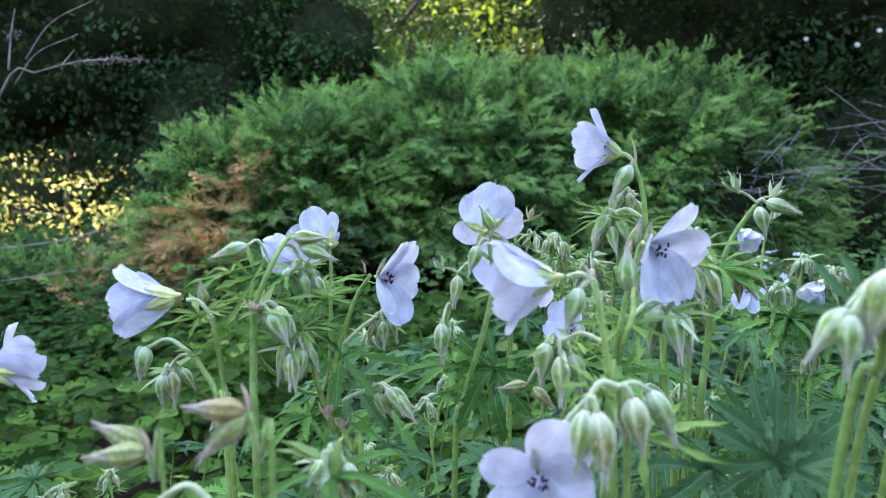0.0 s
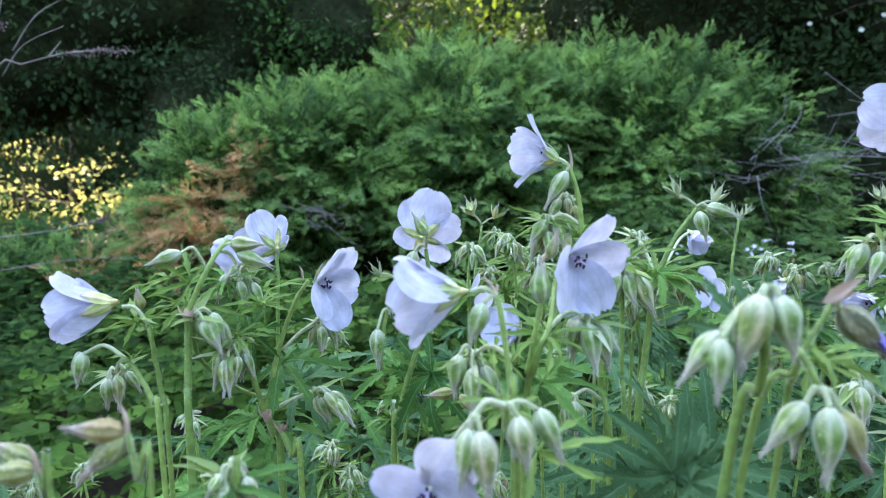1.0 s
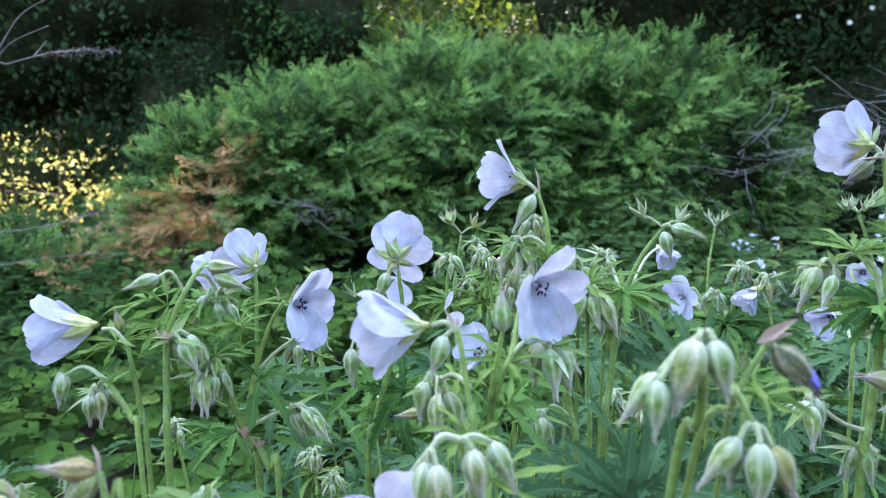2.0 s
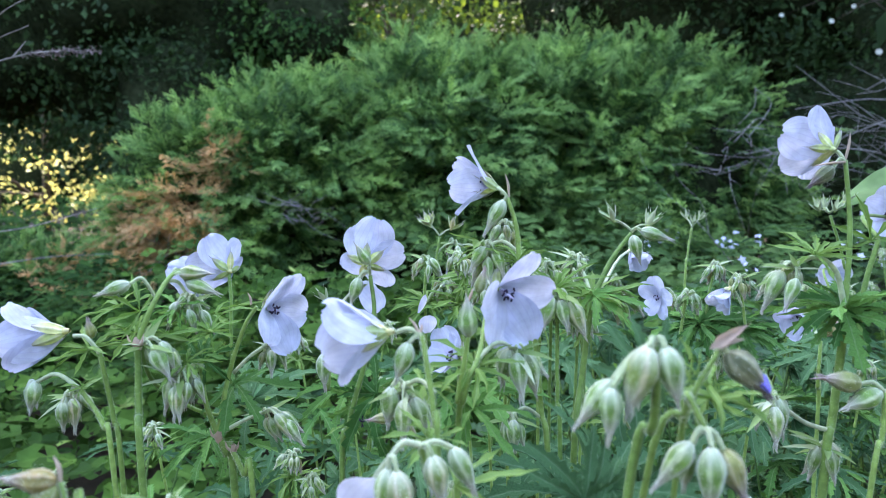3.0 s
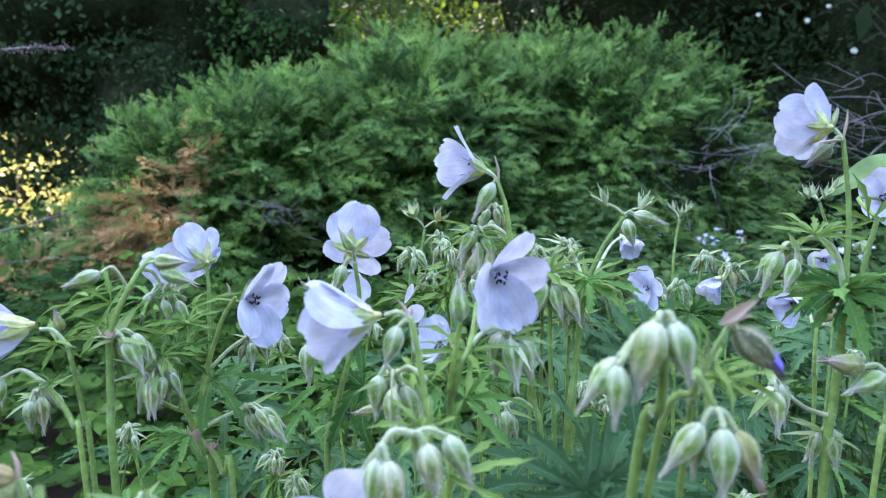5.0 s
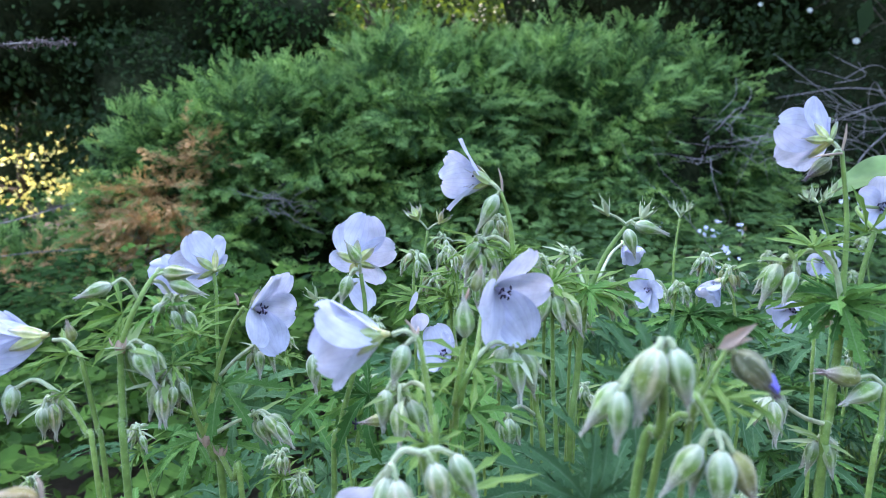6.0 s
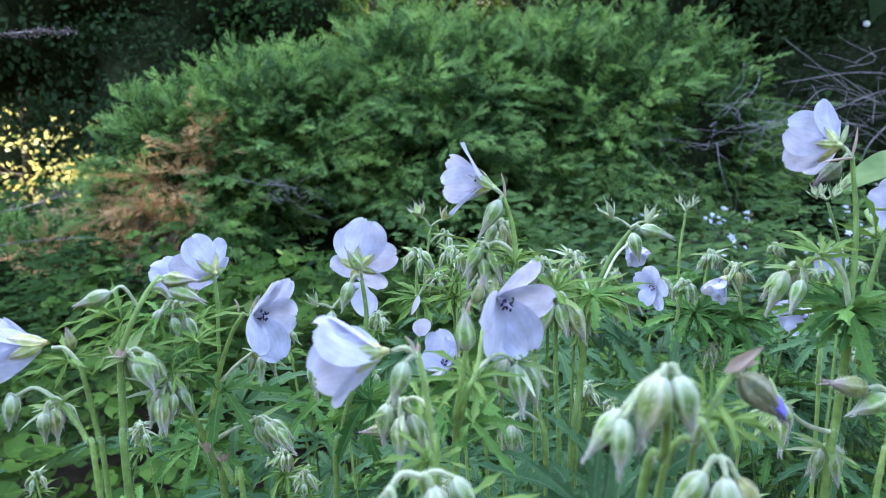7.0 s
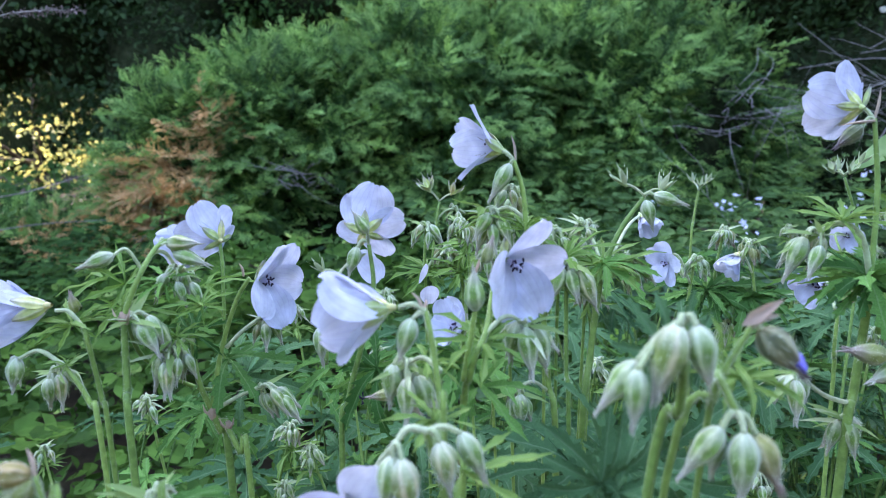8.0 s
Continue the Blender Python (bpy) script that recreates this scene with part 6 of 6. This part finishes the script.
plant_q = thing("cranesbill_plant", (-0.086, 0.206, 0.0), "cranesbill with spent browning flower heads close to the ground leaves", "flowering plant", "cranesbills in the bed")
stem(plant_q, [(-0.086, 0.206, 0.000), (-0.085, 0.200, 0.326), (-0.086, 0.196, 0.652), (-0.089, 0.197, 0.663), (-0.0908, 0.198, 0.6700), (-0.0926, 0.198, 0.6712)], 0.0010, 0.0006)
bud(plant_q, (-0.092, 0.198, 0.671), (-1.00, -0.10, -0.05), 1.15, 0, True)
bud(plant_q, (-0.095, 0.203, 0.671), (-0.80, 0.00, 0.40), 1.1, 0, True)
pink_tip(plant_q, (-0.091, 0.198, 0.670), (-0.094, 0.199, 0.679))
pink_tip(plant_q, (-0.090, 0.198, 0.670), (-0.089, 0.198, 0.677))
stem(plant_q, [(-0.086, 0.206, 0.000), (-0.065, 0.194, 0.328), (-0.051, 0.187, 0.657), (-0.055, 0.188, 0.673), (-0.058, 0.189, 0.687)], 0.0010, 0.0009)
bud(plant_q, (-0.059, 0.189, 0.687), (-0.90, -0.10, 0.10), 1.1, 0, True)
bud(plant_q, (-0.059, 0.189, 0.686), (-0.70, -0.05, -0.70), 1.0, 1, True)
pink_tip(plant_q, (-0.058, 0.189, 0.687), (-0.060, 0.190, 0.695))
stem(plant_q, [(-0.086, 0.206, 0.000), (-0.059, 0.218, 0.319), (-0.039, 0.225, 0.638), (-0.041, 0.226, 0.648), (-0.042, 0.227, 0.658)], 0.0014, 0.0012)
umbel(plant_q, (-0.042, 0.227, 0.658), 6, 0.012, 60, 0, 1.0, (0, 0))
stem(plant_q, [(-0.066, 0.187, 0.657), (-0.075, 0.187, 0.666), (-0.086, 0.187, 0.660)], 0.0013, 0.001, PEDICEL, "pedicel")
leaf_whorl(plant_q, (-0.041, 0.226, 0.652), 4, 0.03, 62, "small", 0.25)


# ---- the rest of the bed ----
def bed_plant(at, height, seed, heads=3, flowers=1, reach=0.10, leaves=7, leaf_size=0.065, tiers=(0.5, 0.78)):
    """A whole cranesbill further back: stalks, cut leaves, bud clusters, a few flowers."""
    r = np.random.default_rng(seed)
    ob = thing("cranesbill_plant", (at[0], at[1], 0.0), "leafy cranesbill clump with buds and lilac-blue flowers" if flowers else "leafy cranesbill clump with pale green buds", "flowering plant", "cranesbills in the bed")
    for i in range(heads):
        a = r.uniform(0, 6.283)
        tip = np.array((at[0] + math.cos(a) * reach * r.uniform(0.3, 1), at[1] + math.sin(a) * reach * r.uniform(0.3, 1), height * r.uniform(0.84, 1.02)))
        knee = np.array((at[0] * 0.5 + tip[0] * 0.5, at[1] * 0.5 + tip[1] * 0.5, height * 0.66))
        stem(ob, [(at[0], at[1], 0), knee, tip], 0.0024, 0.0014, n=10, hairy=False, sides=6)
        leaf_whorl(ob, knee, 4, 0.045, seed * 7 + i, "cut", 0.15)
        if i < flowers:
            flower(ob, tip, (r.normal(0, 0.6), r.normal(-0.5, 0.5), r.uniform(-0.3, 0.4)), blossom(1.05, "bowl", r.uniform(0, 1)), 1.05, 58)
        else:
            umbel(ob, tip, 6, 0.015, seed * 11 + i, int(r.integers(0, 2)), 1.05)
        leaf_whorl(ob, tip - np.array((0, 0, 0.02)), 3, 0.025, seed * 9 + i, "young")
    for i in range(leaves):
        a = i * 2.4 + r.uniform(-0.4, 0.4)
        d = reach * r.uniform(0.5, 1.5)
        p = np.array((at[0] + math.cos(a) * d, at[1] + math.sin(a) * d, height * r.uniform(*tiers)))
        stem(ob, [(at[0], at[1], 0.0), ((at[0] + p[0]) / 2, (at[1] + p[1]) / 2, p[2] * 0.65), p], 0.0014, 0.0011, PETIOLE, "petiole", 7, False, 5)
        leaf(ob, p, (math.cos(a), math.sin(a), -0.15), (math.cos(a) * 0.15, math.sin(a) * 0.15 - 0.25, 1), leaf_size * r.uniform(0.7, 1.2), "blue" if r.random() < 0.65 else "cut", int(r.integers(0, 4)))
    return ob


BED = [(-0.30, 0.62, 0.55), (-0.14, 0.56, 0.56), (0.02, 0.52, 0.58), (0.16, 0.58, 0.60), (0.30, 0.52, 0.60), (0.44, 0.60, 0.64), (0.10, 0.78, 0.64), (0.28, 0.80, 0.65),
       (0.46, 0.86, 0.66), (0.62, 0.78, 0.66), (0.20, 1.00, 0.62), (0.42, 1.08, 0.62), (0.64, 1.02, 0.64), (0.82, 1.00, 0.64), (-0.05, 0.72, 0.60)]
for _i, (_x, _y, _h) in enumerate(BED):
    bed_plant((_x, _y), _h, 200 + _i, 3, 1 if _i == 13 else 0, 0.11, 13, 0.068, (0.55, 0.93))

# basal leaves that fill the foot of the bed
LOW = [(-0.20, 0.42, 0.54), (-0.06, 0.44, 0.56), (0.05, 0.40, 0.58), (0.14, 0.44, 0.60), (0.22, 0.38, 0.60), (0.30, 0.40, 0.57), (0.08, 0.30, 0.58), (0.18, 0.28, 0.57), (0.27, 0.29, 0.54),
       (-0.02, 0.33, 0.55), (-0.12, 0.30, 0.52), (0.38, 0.46, 0.64), (0.24, 0.48, 0.63), (0.36, 0.34, 0.56), (0.10, 0.50, 0.60), (0.50, 0.52, 0.66), (0.44, 0.40, 0.57),
       (0.24, 0.60, 0.70), (0.36, 0.66, 0.72), (0.50, 0.68, 0.74), (0.14, 0.66, 0.68), (0.40, 0.56, 0.72), (0.58, 0.60, 0.74)]
for _i, (_x, _y, _h) in enumerate(LOW):
    bed_plant((_x, _y), _h, 300 + _i, 0, 0, 0.07, 13, 0.052, (0.52, 0.80))


def broad_leaf(at, direction, length):
    """A large smooth oval leaf with a midrib, on a tall stalk."""
    ob = thing("broad_leaf_shoot", (at[0] + 0.1, at[1] + 0.05, 0), "shoot with one large smooth pale green oval leaf", "plant")
    v = []
    for i in range(12):
        t = i / 11
        w = 0.17 * math.sin(math.pi * (0.05 + 0.93 * t) ** 0.85) ** 0.8
        for j in range(7):
            u = j / 3 - 1
            v.append((t * length, u * w * length, length * (0.10 * abs(u) * w + 0.02 * math.sin(9 * t + 2 * u) - 0.12 * t * t)))
    m = frames_for(np.array([at]), np.array([direction]), np.array([(0.05, -0.42, 0.9)]), np.array([1.0]))[0]
    attach("leaf", mesh("leaf", v, grid_faces(12, 7), BROAD_LEAF), ob, Matrix(m.tolist()))
    stem(ob, [(at[0] + 0.1, at[1] + 0.05, 0), (at[0] + 0.09, at[1] + 0.03, at[2] * 0.6), at], 0.003, 0.0015, hairy=False)
    return ob


broad_leaf((0.556, 0.66, 0.776), (-1.0, -0.2, -0.27), 0.105)
broad_leaf((0.590, 0.68, 0.735), (-0.9, -0.2, 0.0), 0.08)


# ---- dry seed-headed twig of a shrub at the edge ----
def seed_twig():
    ob = thing("dry_shrub_twig", (-1.05, 1.36, 0.0), "dry pale twig with brown seed heads", "branch")
    for pts, r0 in (([(-1.05, 1.36, 0), (-1.02, 1.36, 0.6), (-0.872, 1.357, 0.955), (-0.806, 1.355, 0.980), (-0.728, 1.357, 1.001)], 0.0036),
                    ([(-0.728, 1.357, 1.001), (-0.66, 1.357, 1.006), (-0.589, 1.358, 1.004)], 0.0018),
                    ([(-0.85, 1.356, 0.958), (-0.806, 1.360, 1.018), (-0.726, 1.364, 1.055)], 0.0019),
                    ([(-0.828, 1.359, 1.007), (-0.778, 1.366, 1.078), (-0.695, 1.370, 1.122)], 0.0019),
                    ([(-0.862, 1.357, 0.985), (-0.857, 1.364, 1.057), (-0.850, 1.369, 1.106)], 0.0022),
                    ([(-0.756, 1.356, 0.994), (-0.731, 1.360, 1.025)], 0.002)):
        attach("twig", tube("twig", pts, [r0, r0 * 0.4], DRY_TWIG, 16, 6), ob)
    r = np.random.default_rng(3)
    for a, b, n in (((-0.735, 1.357, 1.000), (-0.585, 1.358, 1.006), 260), ((-0.86, 1.36, 1.045), (-0.845, 1.36, 1.06), 60)):
        t = r.random(n)
        p = np.array(a) + (np.array(b) - np.array(a)) * t[:, None] + r.normal(0, 0.0035, (n, 3))
        m = frames_for(p, r.normal(0, 1, (n, 3)), r.normal(0, 1, (n, 3)), 0.0075 * r.uniform(0.5, 1.2, n))
        o = attach("seed_head", scattered("seed_head", *LEAF_FORM, m, SEED_HEAD), ob)
        tagged(o, kind="stuff")


DRY_TWIG = rough_stuff("dry_pale_twig", (0.15, 0.13, 0.11), (0.25, 0.22, 0.19), (0.34, 0.31, 0.27), 60, bump=0.3, dist=0.002)
seed_twig()


# ---- white roses on the far tree ----
def rose(plant, at, size):
    """A bloom of three rings of petals."""
    m = aim(at, (-0.2, -0.9, 0.35))
    ob = attach("bloom", mesh("bloom", *tube_arrays([(0, 0, -0.01), (0, 0, 0.0), (0, 0, 0.004)], [0.003, 0.006, 0.002], 8), PEDICEL), plant, m, "small white rose bloom")
    for ring, n, tilt in ((0, 5, 1.15), (1, 5, 0.75), (2, 3, 0.35)):
        for i in range(n):
            attach("petal", ROSE_PETAL, ob, m @ Matrix.Rotation(i * 6.283 / n + ring * 0.6, 4, "Z") @ Matrix.Rotation(tilt, 4, "Y") @ Matrix.Scale(size, 4))


_v = []
for _i in range(5):
    for _j in range(5):
        _t, _u = _i / 4, _j / 2 - 1
        _v.append((0.12 * (_u * _u) * _t, _u * 0.5 * math.sin(math.pi * (0.12 + 0.72 * _t)), _t))
ROSE_PETAL = mesh("petal", _v, grid_faces(5, 5), ROSE)
rambler = thing("rambling_rose", (2.9, 4.1, 0.0), "rambling rose with small white blooms over dark leaves", "rose bush")
for _p, _q in (((2.52, 3.78, 1.36), 0.020), ((2.333, 3.93, 1.555), 0.016), ((2.095, 4.03, 1.61), 0.014), ((2.448, 3.92, 1.633), 0.015)):
    attach("cane", tube("cane", [(2.9, 4.1, 0.0), (3.1, 4.15, 1.2), ((_p[0] + 3.1) / 2, (_p[1] + 4.1) / 2, _p[2] + 0.12), _p], [0.006, 0.001], BARK, 12, 6), rambler)
    rose(rambler, _p, _q)
